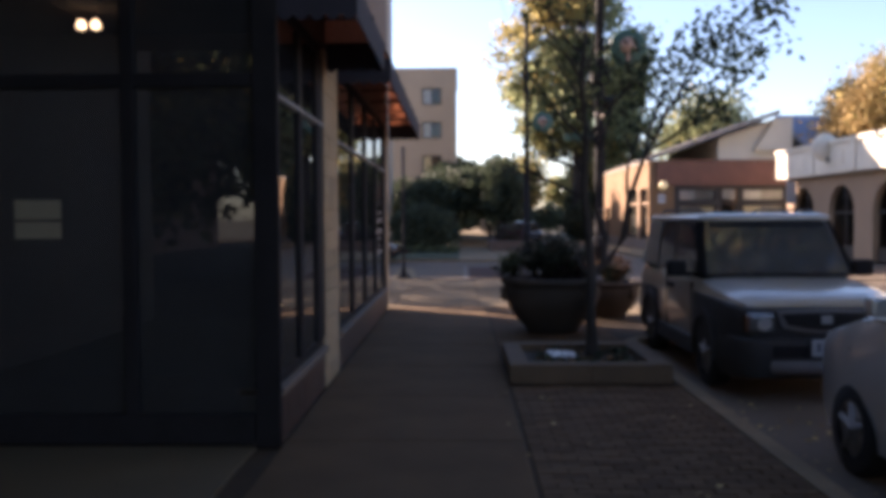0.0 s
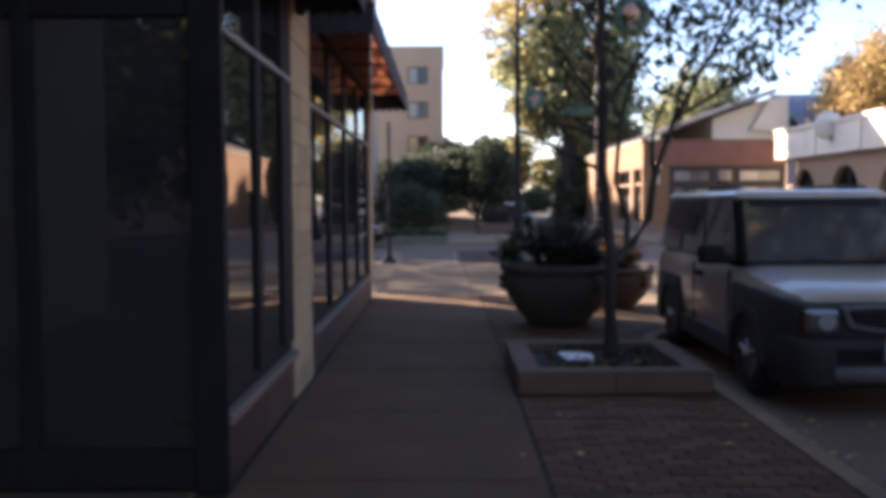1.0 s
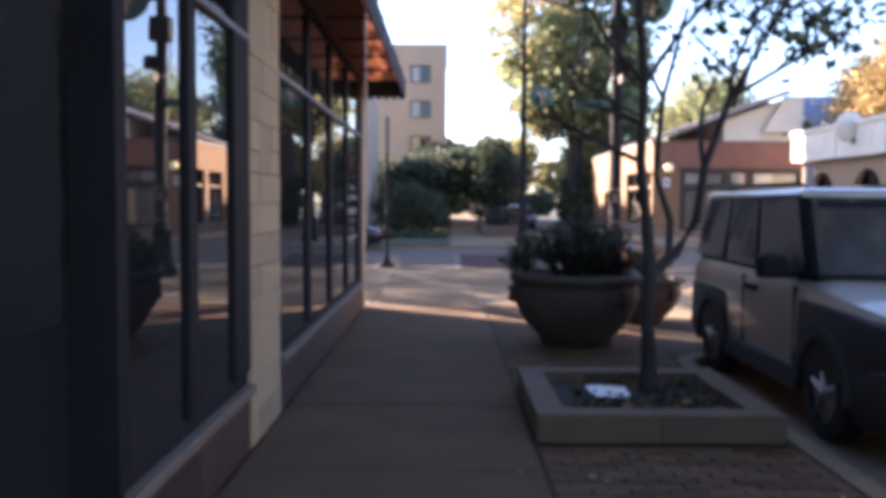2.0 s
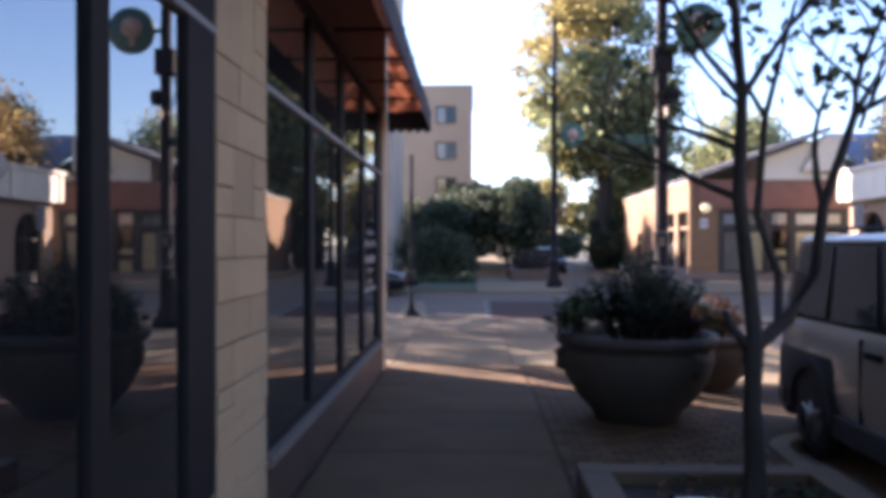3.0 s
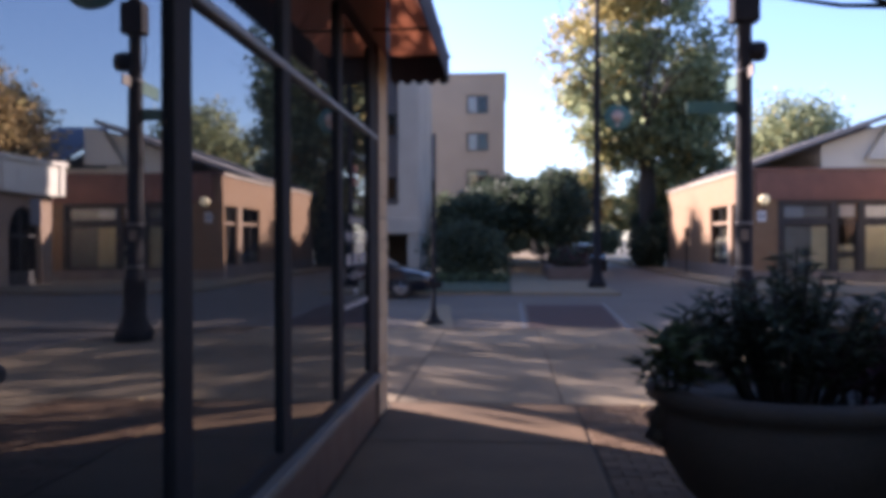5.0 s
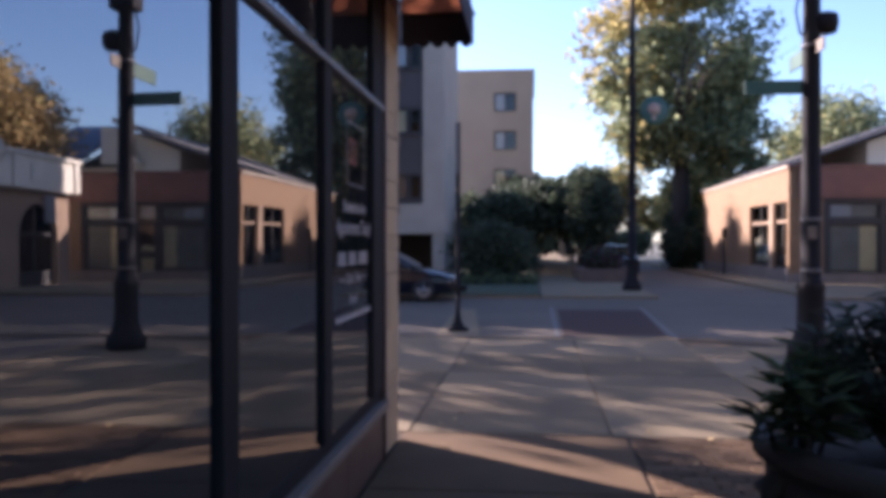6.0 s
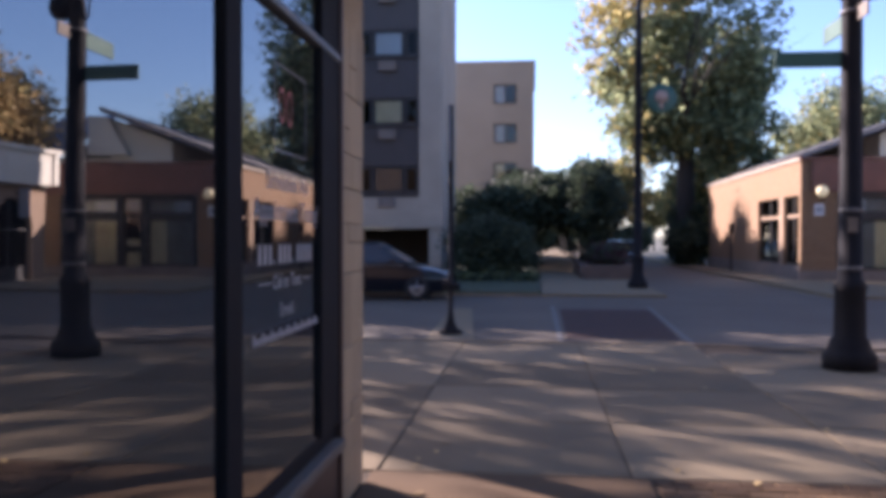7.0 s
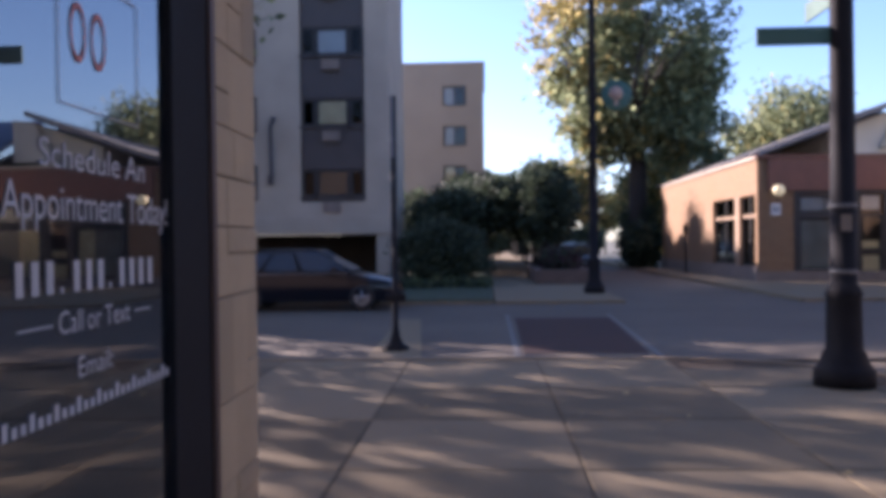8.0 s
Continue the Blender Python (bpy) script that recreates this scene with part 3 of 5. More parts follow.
def two_tone(cx, cz, span):
    def pick(q, rs):
        # yellow leaves become more frequent towards the upper left
        v = noise.noise(Vector(q) * 0.35) + 0.75 * ((q[2] - cz) / span) - 0.95 * ((q[0] - cx) / span) + rs.normal() * 0.25
        return 1 if v > 0.5 else 0
    return pick


# ---- big trees and hedges ----
maple = tree("maple_tree", "large street maple, green with yellow leaves at upper left", (9.0, 62, 0), 19, (-0.5, 0, 12.9), (6.2, 5.6, 8.4), 250, 84, 0.25, [LEAFM, LEAFY], 3,
     two_tone(0, 12, 6.5), trunk=0.56, fork=0.4, cl=0.95)
rnd = random.Random(28)
leaves("ivy", [Vector((0.7 * math.cos(a), 0.7 * math.sin(a), z)) for a, z in ((rnd.uniform(0, 6.28), rnd.uniform(0.3, 3.4)) for i in range(60))], 60, 0.34, 0.13, [LEAFD], rnd, maple)
rnd = random.Random(27)
leaves("hanging_crown", clumps((-1.6, -0.6, 7.4), (3.2, 2.4, 2.0), 26, rnd) + clumps((3.4, -0.6, 6.6), (2.2, 2.0, 1.8), 18, rnd), 70, 0.75, 0.25, [LEAFM, LEAFY], rnd, maple, lambda q, rs: 1 if rs.random() < 0.25 else 0)
rnd = random.Random(29)
leaves("lower_crown", clumps((1.9, -0.5, 9.0), (3.6, 3.4, 4.0), 46, rnd), 84, 0.9, 0.25, [LEAFM, LEAFY], rnd, maple, lambda q, rs: 1 if rs.random() < 0.16 else 0)
tree("street_tree", "leafy dark green street tree beside the shop corner", (-4.4, 17.8, 0), 8.4, (0.0, 0.3, 6.6), (3.2, 3.2, 2.45), 84, 30, 0.12, [LEAFD], 5, trunk=0.16, fork=0.38, cl=0.6)
tree("street_tree", "tall street tree on the cross street verge", (-13.0, 28.6, 0), 12, (0, 0, 8.2), (4.8, 4.6, 4.2), 60, 32, 0.2, [LEAFG], 6, trunk=0.3, cl=0.9)
tree("street_tree", "tall street tree on the cross street verge", (-20.5, 34.5, 0), 14, (0, 0, 9.5), (5.2, 5.0, 4.6), 66, 34, 0.22, [LEAFG], 7, trunk=0.3, cl=1.0)
tree("street_tree", "tall street tree on the cross street verge", (-10.5, 34.6, 0), 13, (0, 0, 8.6), (5.0, 4.2, 4.2), 90, 46, 0.2, [LEAFG], 17, trunk=0.25, cl=0.9)
tree("orange_tree", "tree in orange autumn leaf behind the pale building", (24.6, 47, 0), 10.5, (0, 0, 7.2), (4.2, 3.5, 3.4), 190, 150, 0.16, [LEAFY, LEAFO], 8, lambda q, rs: 1 if q[0] < -0.6 + rs.normal() * 2.2 else 0, trunk=0.3, cl=1.1)
tree("green_tree", "broad green tree behind the pale building", (29, 42, 0), 13, (0, 0, 8.4), (5.5, 5.5, 4.6), 190, 130, 0.2, [LEAFG, LEAFY], 9, lambda q, rs: 1 if rs.random() < 0.3 else 0, trunk=0.3, cl=1.2)
tree("green_tree", "soft green tree behind the gabled house", (19.5, 66, 0), 11.5, (0, 0, 7.6), (4.6, 4.4, 3.8), 130, 90, 0.2, [LEAFM, LEAFY], 10, lambda q, rs: 1 if rs.random() < 0.1 else 0, trunk=0.3, cl=1.3)
tree("green_tree", "green tree standing beyond the pale building", (28, 14, 0), 10, (0, 0, 6.0), (6, 6, 3.6), 130, 80, 0.28, [LEAFG, LEAFY], 11, lambda q, rs: 1 if rs.random() < 0.15 else 0, trunk=0.3, cl=1.2)
tree("yellow_tree", "small yellow-green tree lit by the sun", (3.4, 54.8, 0), 5.4, (1.05, 0, 3.9), (1.25, 1.5, 1.9), 60, 70, 0.14, [LEAFY, LEAFG], 12, lambda q, rs: 1 if rs.random() < 0.35 else 0, trunk=0.2, cl=0.9)
tree("yellow_tree", "yellowing tree beyond the brick shop", (12.5, 74, 0), 8, (0, 0, 4.6), (4.0, 3.5, 4.0), 110, 80, 0.26, [LEAFY, LEAFG], 13, lambda q, rs: 1 if rs.random() < 0.45 else 0, trunk=0.2, cl=0.9)
# added unseen crowns shade road and pavement; lot trees seen in the glass only
tree("street_tree", "unseen leafy tree added to shade the road and tint the windscreen", (13.3, 4.0, 0), 12, (-4.6, 0.6, 9.2), (6.6, 6.0, 3.0), 230, 130, 0.17, [LEAFG, LEAFY], 18, lambda q, rs: 1 if rs.random() < 0.2 else 0, trunk=0.24, lean=(-1.2, 0), fork=0.42, cl=0.9, low=-0.6)
tree("street_tree", "unseen leafy tree added to shade the near pavement", (1.7, -3.6, 0), 11, (-0.2, 0.4, 8.0), (5.6, 5.0, 3.0), 190, 70, 0.2, [LEAFG, LEAFD], 19, lambda q, rs: 1 if rs.random() < 0.4 else 0, trunk=0.2, fork=0.42, cl=0.9, low=-0.6)
tree("street_tree", "shaded tree in the lot behind the walker", (-9, -13, 0), 11, (0, 0, 6.0), (5.0, 4.5, 5.4), 150, 80, 0.26, [LEAFG, LEAFY], 14, lambda q, rs: 1 if rs.random() < 0.3 else 0, trunk=0.25, cl=1.0)
tree("street_tree", "shaded tree in the lot behind the walker", (-4.2, -16, 0), 11, (0, 0, 6.0), (4.5, 4.5, 5.4), 150, 80, 0.26, [LEAFG, LEAFY], 15, lambda q, rs: 1 if rs.random() < 0.3 else 0, trunk=0.25, cl=1.0)


def bush(name, label, at, radii, n, per, size, mats, seed, pick=None, cl=0.45):
    rnd = random.Random(seed)
    th = thing(name, label, "bush", pose(*at))
    bm = bmesh.new()
    tips = []
    for k in range(7):
        a = 2 * math.pi * k / 7
        grow(bm, (0.1 * math.cos(a), 0.1 * math.sin(a), 0), (math.cos(a) * 0.6 * radii[0], math.sin(a) * 0.6 * radii[1], radii[2]), radii[2] * 0.8, 0.04, 1, rnd, tips, sides=5)
    part("stem", bm, BARK, th)
    leaves("foliage", clumps((0, 0, radii[2] * 0.92), radii, n, rnd), per, cl, size, mats, rnd, th, pick)
    return th


bush("hedge", "dense dark rounded hedge on the lawn", (-1.6, 41.5, 0.03), (1.7, 1.3, 1.2), 110, 120, 0.1, [LEAFD], 21, cl=0.4)
bush("hedge", "dense dark rounded hedge on the lawn", (-1.25, 45.5, 0.03), (1.25, 1.6, 1.1), 110, 110, 0.12, [LEAFD], 22, cl=0.45)
for i, (x, y, r, h) in enumerate(((-1.5, 50, 1.6, 4.3), (-0.9, 56, 1.5, 4.9), (-1.0, 62, 1.7, 5.6), (-0.8, 69, 1.9, 6.5), (-1.0, 77, 2.2, 7.4), (-0.9, 87, 2.4, 8.6), (-1.2, 100, 2.9, 9.6),
                                  (2.8, 48.2, 0.95, 5.0), (2.8, 50.8, 1.0, 5.3), (2.8, 53.4, 1.05, 5.5), (2.8, 56, 1.1, 5.6), (2.8, 58.8, 1.1, 5.7), (2.8, 62, 1.15, 5.8), (2.7, 68, 1.3, 5.8), (2.8, 77, 1.5, 6.4), (2.8, 88, 1.8, 7.2), (2.9, 101, 2.1, 8.4), (0.9, 118, 3.2, 9.4))):
    tree("small_tree", "small dark pointed tree along the footpath", (x, y, 0), h, (0, 0, h * 0.62), (r, r * 1.5, h * 0.36), 130, 80, 0.1 + y * 0.0014, [LEAFD], 30 + i,
         None, trunk=0.1, cl=0.55, fork=0.3)
for i, (y, h) in enumerate(((50.4, 4.5), (55, 4.8), (60, 5.1), (66, 5.6), (80, 6.8), (94, 8.2))):
    tree("small_tree", "dark tree leaning over the footpath", (-0.35, y, 0), h, (1.15, 0, h * 0.72), (1.45, 1.8, h * 0.27), 100, 80, 0.1 + y * 0.0014, [LEAFD], 80 + i, None, trunk=0.1, lean=(0.4, 0), cl=0.55, fork=0.4)
# trees added here only to keep the sun off the footpath
for i, (x, y) in enumerate(((-3.9, 56), (-4.3, 61.5), (-4.0, 67))):
    tree("small_tree", "low dark tree added on the lawn to shade the footpath", (x, y, 0.03), 4.1, (0, 0, 2.5), (2.1, 2.3, 1.6), 100, 80, 0.17, [LEAFD], 90 + i, None, trunk=0.12, cl=0.6, fork=0.3)
for i, (x, y) in enumerate(((0.8, 150), (-7, 140), (9.5, 130), (15, 120))):
    tree("small_tree", "green and yellow street tree further along the street", (x, y, 0), 7.5, (0, 0, 5.2), (3.2, 2.6, 2.9), 80, 70, 0.26, [LEAFG, LEAFY], 50 + i,
         lambda q, rs: 1 if rs.random() < 0.4 else 0, trunk=0.12, cl=0.7)
bush("shrub", "low reddish shrub bed beside the footpath", (2.85, 42.8, 0.41), (0.7, 1.1, 0.4), 50, 90, 0.08, [LEAFP, LEAFD], 51, lambda q, rs: 1 if rs.random() < 0.5 else 0, cl=0.3)
bush("shrub", "low dark shrub bed beside the footpath", (2.85, 46.8, 0.41), (0.7, 1.4, 0.4), 50, 90, 0.09, [LEAFP, LEAFD], 52, lambda q, rs: 1 if rs.random() < 0.7 else 0, cl=0.3)
for i, y in enumerate((62, 73, 85)):
    bush("hedge", "low dark hedge along the edge of the footpath", (-0.75, y, 0.02), (0.7, 4.5, 0.75), 80, 70, 0.14, [LEAFD], 70 + i, cl=0.4)
# made-up hedges cover the overbright open end of the side street
for i, x in enumerate((0.9, 4.6, 8.2, 11.8)):
    bush("hedge", "dark hedge closing the far end of the street", (x, 112, -0.1), (2.4, 1.5, 1.9), 90, 70, 0.25, [LEAFD], 75 + i, cl=0.5)
bush("hedge", "dark shaded hedge below the maple", (8.7, 59.6, 0.0), (1.0, 1.6, 1.25), 90, 90, 0.14, [LEAFD], 54, cl=0.5)

rnd = random.Random(57)
lc = thing("ground_cover", "low yellow-green plants along the front of the hedge", "plants", kind="stuff")
leaves("plants", [Vector((rnd.uniform(-4.4, 0.05), rnd.uniform(38.6, 40.2), 0.14)) for i in range(130)], 22, 0.2, 0.075, [LEAFG, LEAFD], rnd, lc, lambda q, rs: 1 if rs.random() < 0.5 else 0)

for y0, y1 in ((41.4, 44.2), (45.0, 48.6)):
    pw = thing("planting_box", "low brown brick planting box beside the footpath", "planter", group="planting boxes")
    bm = bmesh.new()
    box(bm, 1.8, 3.9, y0, y0 + 0.25, 0.0, 0.5, 0.02)
    box(bm, 1.8, 3.9, y1 - 0.25, y1, 0.0, 0.5, 0.02)
    box(bm, 1.8, 2.05, y0 + 0.252, y1 - 0.252, 0.0, 0.5, 0.02)
    box(bm, 3.65, 3.9, y0 + 0.252, y1 - 0.252, 0.0, 0.5, 0.02)
    part("wall", bm, BOXWALL, pw)
    boxpart("soil", (2.06, 3.64, y0 + 0.26, y1 - 0.26, 0.0, 0.42), SOIL, pw)

# ---- apartment house ----
apt = thing("apartment_house", "five-storey buff apartment house with dark window bays", "building", kind="structure")


def windowed_wall(parent, x0, x1, y, z1, wins, mat, z0=0.0, t=0.3):
    """A wall in the plane y with real openings; wins are (x0, x1, z0, z1)."""
    xs = sorted({x0, x1, *[w[0] for w in wins], *[w[1] for w in wins]})
    zs = sorted({z0, z1, *[w[2] for w in wins], *[w[3] for w in wins]})
    bm = bmesh.new()
    for a, b in zip(xs, xs[1:]):
        for c, d in zip(zs, zs[1:]):
            cx, cz = (a + b) / 2, (c + d) / 2
            if not any(w[0] < cx < w[1] and w[2] < cz < w[3] for w in wins):
                box(bm, a, b, y, y + t, c, d)
    bmesh.ops.remove_doubles(bm, verts=bm.verts[:], dist=0.001)
    return part("wall", bm, mat, parent)


def sash(parent, x0, x1, y, z0, z1, curtain, split=2, pane=None, sill=None):
    """A window: frame, bars, glass, a toned board behind it and a near-black one."""
    w = part("window", framebm(x0, x1, y + 0.08, z0, z1, split), WINFRAME, parent)
    for i in range(split):
        a, b = x0 + (x1 - x0) * i / split, x0 + (x1 - x0) * (i + 1) / split
        boxpart("pane", (a + 0.05, b - 0.05, y + 0.11, y + 0.115, z0 + 0.06, z1 - 0.06), pane or CLEARGLASS, w)
    # board tone carries curtains and the reflections of sky and sunset
    boxpart("curtain", (x0 + 0.05, x0 + 0.05 + (x1 - x0) * (0.48 if split > 1 else 0.9), y + 0.2, y + 0.22, z0 + 0.05, z1 - 0.05), curtain, w)
    # near-black board stands in for the darkness of an unlit room
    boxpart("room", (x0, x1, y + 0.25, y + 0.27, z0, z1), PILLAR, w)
    boxpart("sill", (x0 - 0.08, x1 + 0.08, y - 0.06, y + 0.1, z0 - 0.09, z0 - 0.005), sill or APTCONC, w)
    return w


def framebm(x0, x1, y, z0, z1, split):
    bm = bmesh.new()
    t = 0.1
    box(bm, x0, x1, y, y + 0.06, z0, z0 + t), box(bm, x0, x1, y, y + 0.06, z1 - t, z1)
    for i in range(split + 1):
        x = x0 + t / 2 + (x1 - x0 - t) * i / split
        box(bm, x - t / 2, x + t / 2, y - 0.002, y + 0.062, z0 + 0.001, z1 - 0.001)
    return bm


# rear wing
WY = 72.0
wins = [(-2.9, -1.25, 11.2 - 2.83 * k, 12.6 - 2.83 * k) for k in range(5)]
wins += [(-9.5, -7.6, 11.2 - 2.83 * k, 12.6 - 2.83 * k) for k in range(5)]
windowed_wall(apt, -10.2, 0.0, WY, 14.1, wins, APTBRICK)
for i, (a, b, c, d) in enumerate(wins):
    sash(apt, a, b, WY, c, d, WARMPANE if i % 5 == 2 else PALEPANE)
boxpart("wall", (-10.2, 0.0, WY + 0.31, WY + 12, 0, 14.1), APTBRICK, apt)
boxpart("parapet", (-10.3, 0.1, WY - 0.06, WY + 12.1, 14.1, 14.3), APTCONC, apt)
# front block with its bay
BY, BX = 45.0, -3.8
fw = [(-7.35, -4.75, 3.2, 14.6), (-30, -4.3, 0.0, 1.9)] + [(-9.75, -9.1, 3.3 + 2.75 * k, 4.7 + 2.75 * k) for k in range(4)]
windowed_wall(apt, -30, BX, BY, 15.4, fw, APTCONC)
boxpart("wall", (-30, BX, BY + 1.2, BY + 6.5, 1.95, 15.4), APTCONC, apt)
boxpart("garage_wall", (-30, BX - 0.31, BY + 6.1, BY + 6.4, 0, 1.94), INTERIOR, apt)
boxpart("wall", (BX - 0.3, BX, BY + 1.2, BY + 6.5, 0, 1.945), APTCONC, apt)
boxpart("wall", (BX - 0.3, BX, BY + 0.31, BY + 1.19, 0, 15.4), APTCONC, apt)
boxpart("garage_column", (BX - 0.5, BX + 0.02, BY - 0.25, BY - 0.003, 0, 1.9), APTCONC, apt, bevel=0.01)
boxpart("garage_lintel", (-30, BX + 0.05, BY - 0.35, BY - 0.003, 1.9, 2.62), APTCONC, apt, bevel=0.02)
for k in range(4):
    a, z = -7.35, 3.2 + 2.85 * k
    boxpart("spandrel", (-7.3, -4.8, BY + 0.1, BY + 0.18, z + 1.32, z + 3.03), APTDARK, apt)
    if k == 0:
        boxpart("spandrel", (-7.3, -4.8, BY + 0.1, BY + 0.18, z + 0.01, z + 0.18), APTDARK, apt)
    for j, (x0, x1) in enumerate(((-7.3, -6.75), (-6.72, -5.4), (-5.37, -4.8))):
        sash(apt, x0, x1, BY + 0.05, z + 0.2, z + 1.3, (WARMPANE if k == 1 else APTDARK if k == 0 else PALEPANE) if j == 1 else APTDARK, 1, CLEARGLASS if j == 1 else BRONZEGLASS, APTDARK)
    ac = boxpart("air_conditioner", (-6.45, -5.75, BY - 0.12, BY + 0.09, z - 0.42, z - 0.02), PLINTH, apt, bevel=0.02)
    sash(apt, -9.75, -9.1, BY, 3.3 + 2.75 * k, 4.7 + 2.75 * k, PALEPANE, 1)
boxpart("wall_lamp", (-8.62, -8.45, BY - 0.3, BY - 0.004, 3.9, 4.3), APTDARK, apt, bevel=0.02)
bm = bmesh.new()
tube(bm, [(-8.5, BY - 0.1, 4.2), (-8.5, BY - 0.25, 6.2), (-8.35, BY - 0.25, 6.6)], [0.09, 0.09, 0.12], 8)
part("downpipe", bm, APTDARK, apt)

# ---- brick shop across the junction ----
bs = thing("brick_shop", "single-storey red brick corner shop with display windows", "building", kind="structure")
QX, QY = 9.66, 41.8
SIDE = ((QY + 0.25, QY + 2.1), (QY + 2.75, QY + 6.0))
bm = bmesh.new()
for y0, y1, z0, z1 in ((QY, SIDE[0][0], 0, 4.35), (SIDE[0][1], SIDE[1][0], 0, 4.35), (SIDE[1][1], QY + 16.5, 0, 4.35), (*SIDE[0], 0, 0.5), (*SIDE[0], 3.1, 4.35), (*SIDE[1], 0, 0.5), (*SIDE[1], 3.1, 4.35)):
    box(bm, QX, QX + 0.35, y0, y1, z0, z1)
bmesh.ops.remove_doubles(bm, verts=bm.verts[:], dist=0.001)
part("wall", bm, REDBRICK, bs)
for y0, y1 in SIDE:
    w = boxpart("window", (QX + 0.1, QX + 0.16, y0, y1, 0.5, 0.6), WINFRAME, bs)
    for yy in (y0 + 0.04, (y0 + y1) / 2, y1 - 0.04):
        boxpart("frame", (QX + 0.1, QX + 0.16, yy - 0.035, yy + 0.035, 0.601, 3.1), WINFRAME, w)
    boxpart("frame", (QX + 0.098, QX + 0.162, y0, y1, 2.3, 2.4), TANWALL, w)
    boxpart("pane", (QX + 0.13, QX + 0.135, y0, y1, 0.6, 3.1), CLEARGLASS, w)
boxpart("pilaster", (QX - 0.03, QX - 0.004, SIDE[0][1] + 0.1, SIDE[1][0] - 0.1, 0.51, 3.1), TANWALL, bs, label="tan pilaster strip")
wins = [(11.1, 13.0, 0.35, 2.25), (11.1, 13.0, 2.4, 3.05), (13.2, 14.05, 0.05, 3.05), (14.25, 16.4, 0.35, 2.25), (14.25, 16.4, 2.4, 3.05)]
windowed_wall(bs, QX + 0.351, 17.5, QY, 4.35, wins, REDBRICK)
for i, (a, b, c, d) in enumerate(wins):
    if i == 2:
        dr = part("door", framebm(a, b, QY + 0.05, c, 2.35, 1), WINFRAME, bs)
        boxpart("pane", (a + 0.05, b - 0.05, QY + 0.08, QY + 0.085, c, 2.3), STOREGLASS, dr)
        for z0, z1 in ((0.18, 0.88), (1.14, 1.4)):
            boxpart("door_panel", (a + 0.14, b - 0.14, QY + 0.1, QY + 0.11, z0, z1), WARMPANE, dr)
        boxpart("mid_rail", (a + 0.1, b - 0.1, QY + 0.052, QY + 0.108, 0.92, 1.1), WINFRAME, dr)
        boxpart("push_bar", (a + 0.06, b - 0.06, QY, QY + 0.045, 1.0, 1.08), WINFRAME, dr)
        boxpart("blind", (a + 0.12, b - 0.1, QY + 0.12, QY + 0.13, 2.5, 3.0), PALEPANE, dr)
        boxpart("transom", (a, b, QY + 0.08, QY + 0.09, 2.36, 3.05), STOREGLASS, dr)
    else:
        w = part("window", framebm(a, b, QY + 0.05, c, d, 1), WINFRAME, bs)
        boxpart("pane", (a + 0.05, b - 0.05, QY + 0.08, QY + 0.085, c, d), STOREGLASS, w)
        # pale and grey boards imitate lit interior and reflections in the panes
        cut = a + (b - a) * (0.62 if i == 0 else 0.45)
        boxpart("blind", (a + 0.05, cut, QY + 0.12, QY + 0.13, c + 0.05, d), PALEPANE if d > 2.3 else GREYPANE if i == 0 else WARMPANE, w)
        boxpart("blind", (cut + 0.004, b - 0.05, QY + 0.14, QY + 0.15, c + 0.05, d), GREYPANE if d > 2.3 or i > 1 else WARMPANE, w)
for x0, x1 in ((10.94, 11.12), (12.99, 13.21), (14.04, 14.26), (16.38, 16.56)):
    boxpart("shopfront_post", (x0, x1, QY - 0.035, QY - 0.004, 0.345, 3.06), WINFRAME, bs, bevel=0.006)
for x0, x1 in ((11.125, 12.985), (14.265, 16.375)):
    boxpart("shopfront_rail", (x0, x1, QY - 0.033, QY - 0.004, 2.22, 2.42), WINFRAME, bs, bevel=0.006)
boxpart("shopfront_head", (10.94, 16.56, QY - 0.034, QY - 0.004, 3.062, 3.195), WINFRAME, bs, bevel=0.006)
boxpart("plinth", (QX - 0.06, 17.5, QY - 0.06, QY - 0.004, 0, 0.34), PLINTH, bs)
boxpart("plinth", (QX - 0.06, QX - 0.004, QY - 0.003, QY + 16.5, 0, 0.5), PLINTH, bs)
boxpart("fascia", (QX + 0.36, 17.6, QY - 0.12, QY - 0.004, 3.2, 4.32), BRICKDARK, bs)
boxpart("coping", (QX - 0.08, QX + 0.45, QY + 0.002, QY + 16.6, 4.352, 4.46), APTCONC, bs)
boxpart("coping", (QX - 0.08, 17.6, QY - 0.14, QY, 4.352, 4.46), BRICKDARK, bs)
boxpart("roof", (QX + 0.46, 17.5, QY + 0.31, QY + 16.5, 4.2, 4.34), ROOFGREY, bs)
boxpart("wall", (QX + 0.36, 17.5, QY + 5, QY + 5.2, 0, 4.19), INTERIOR, bs)
boxpart("wall", (17.2, 17.5, QY + 0.31, QY + 16.5, 0, 4.19), REDBRICK, bs)
mp = thing("meter_post", "slim dark post standing by the brick wall", "post", pose(9.1, 50.4, 0))
bm = bmesh.new()
tube(bm, [(0, 0, 0), (0, 0, 1.75)], [0.05, 0.045], 8)
part("post", bm, BLACKMETAL, mp)
boxpart("head", (-0.11, 0.11, -0.09, 0.09, 1.75, 2.2), BLACKMETAL, mp, bevel=0.04)
gl = thing("globe_lamp", "round glowing globe lamp on a short wall arm", "lamp", pose(10.3, QY - 0.35, 3.2))
bm = bmesh.new()
lathe(bm, [(0.001, -0.2), (0.12, -0.17), (0.19, -0.08), (0.21, 0.0), (0.19, 0.1), (0.12, 0.17), (0.03, 0.2)], sides=16)
part("globe", bm, GLOBE, gl)
bm = bmesh.new()
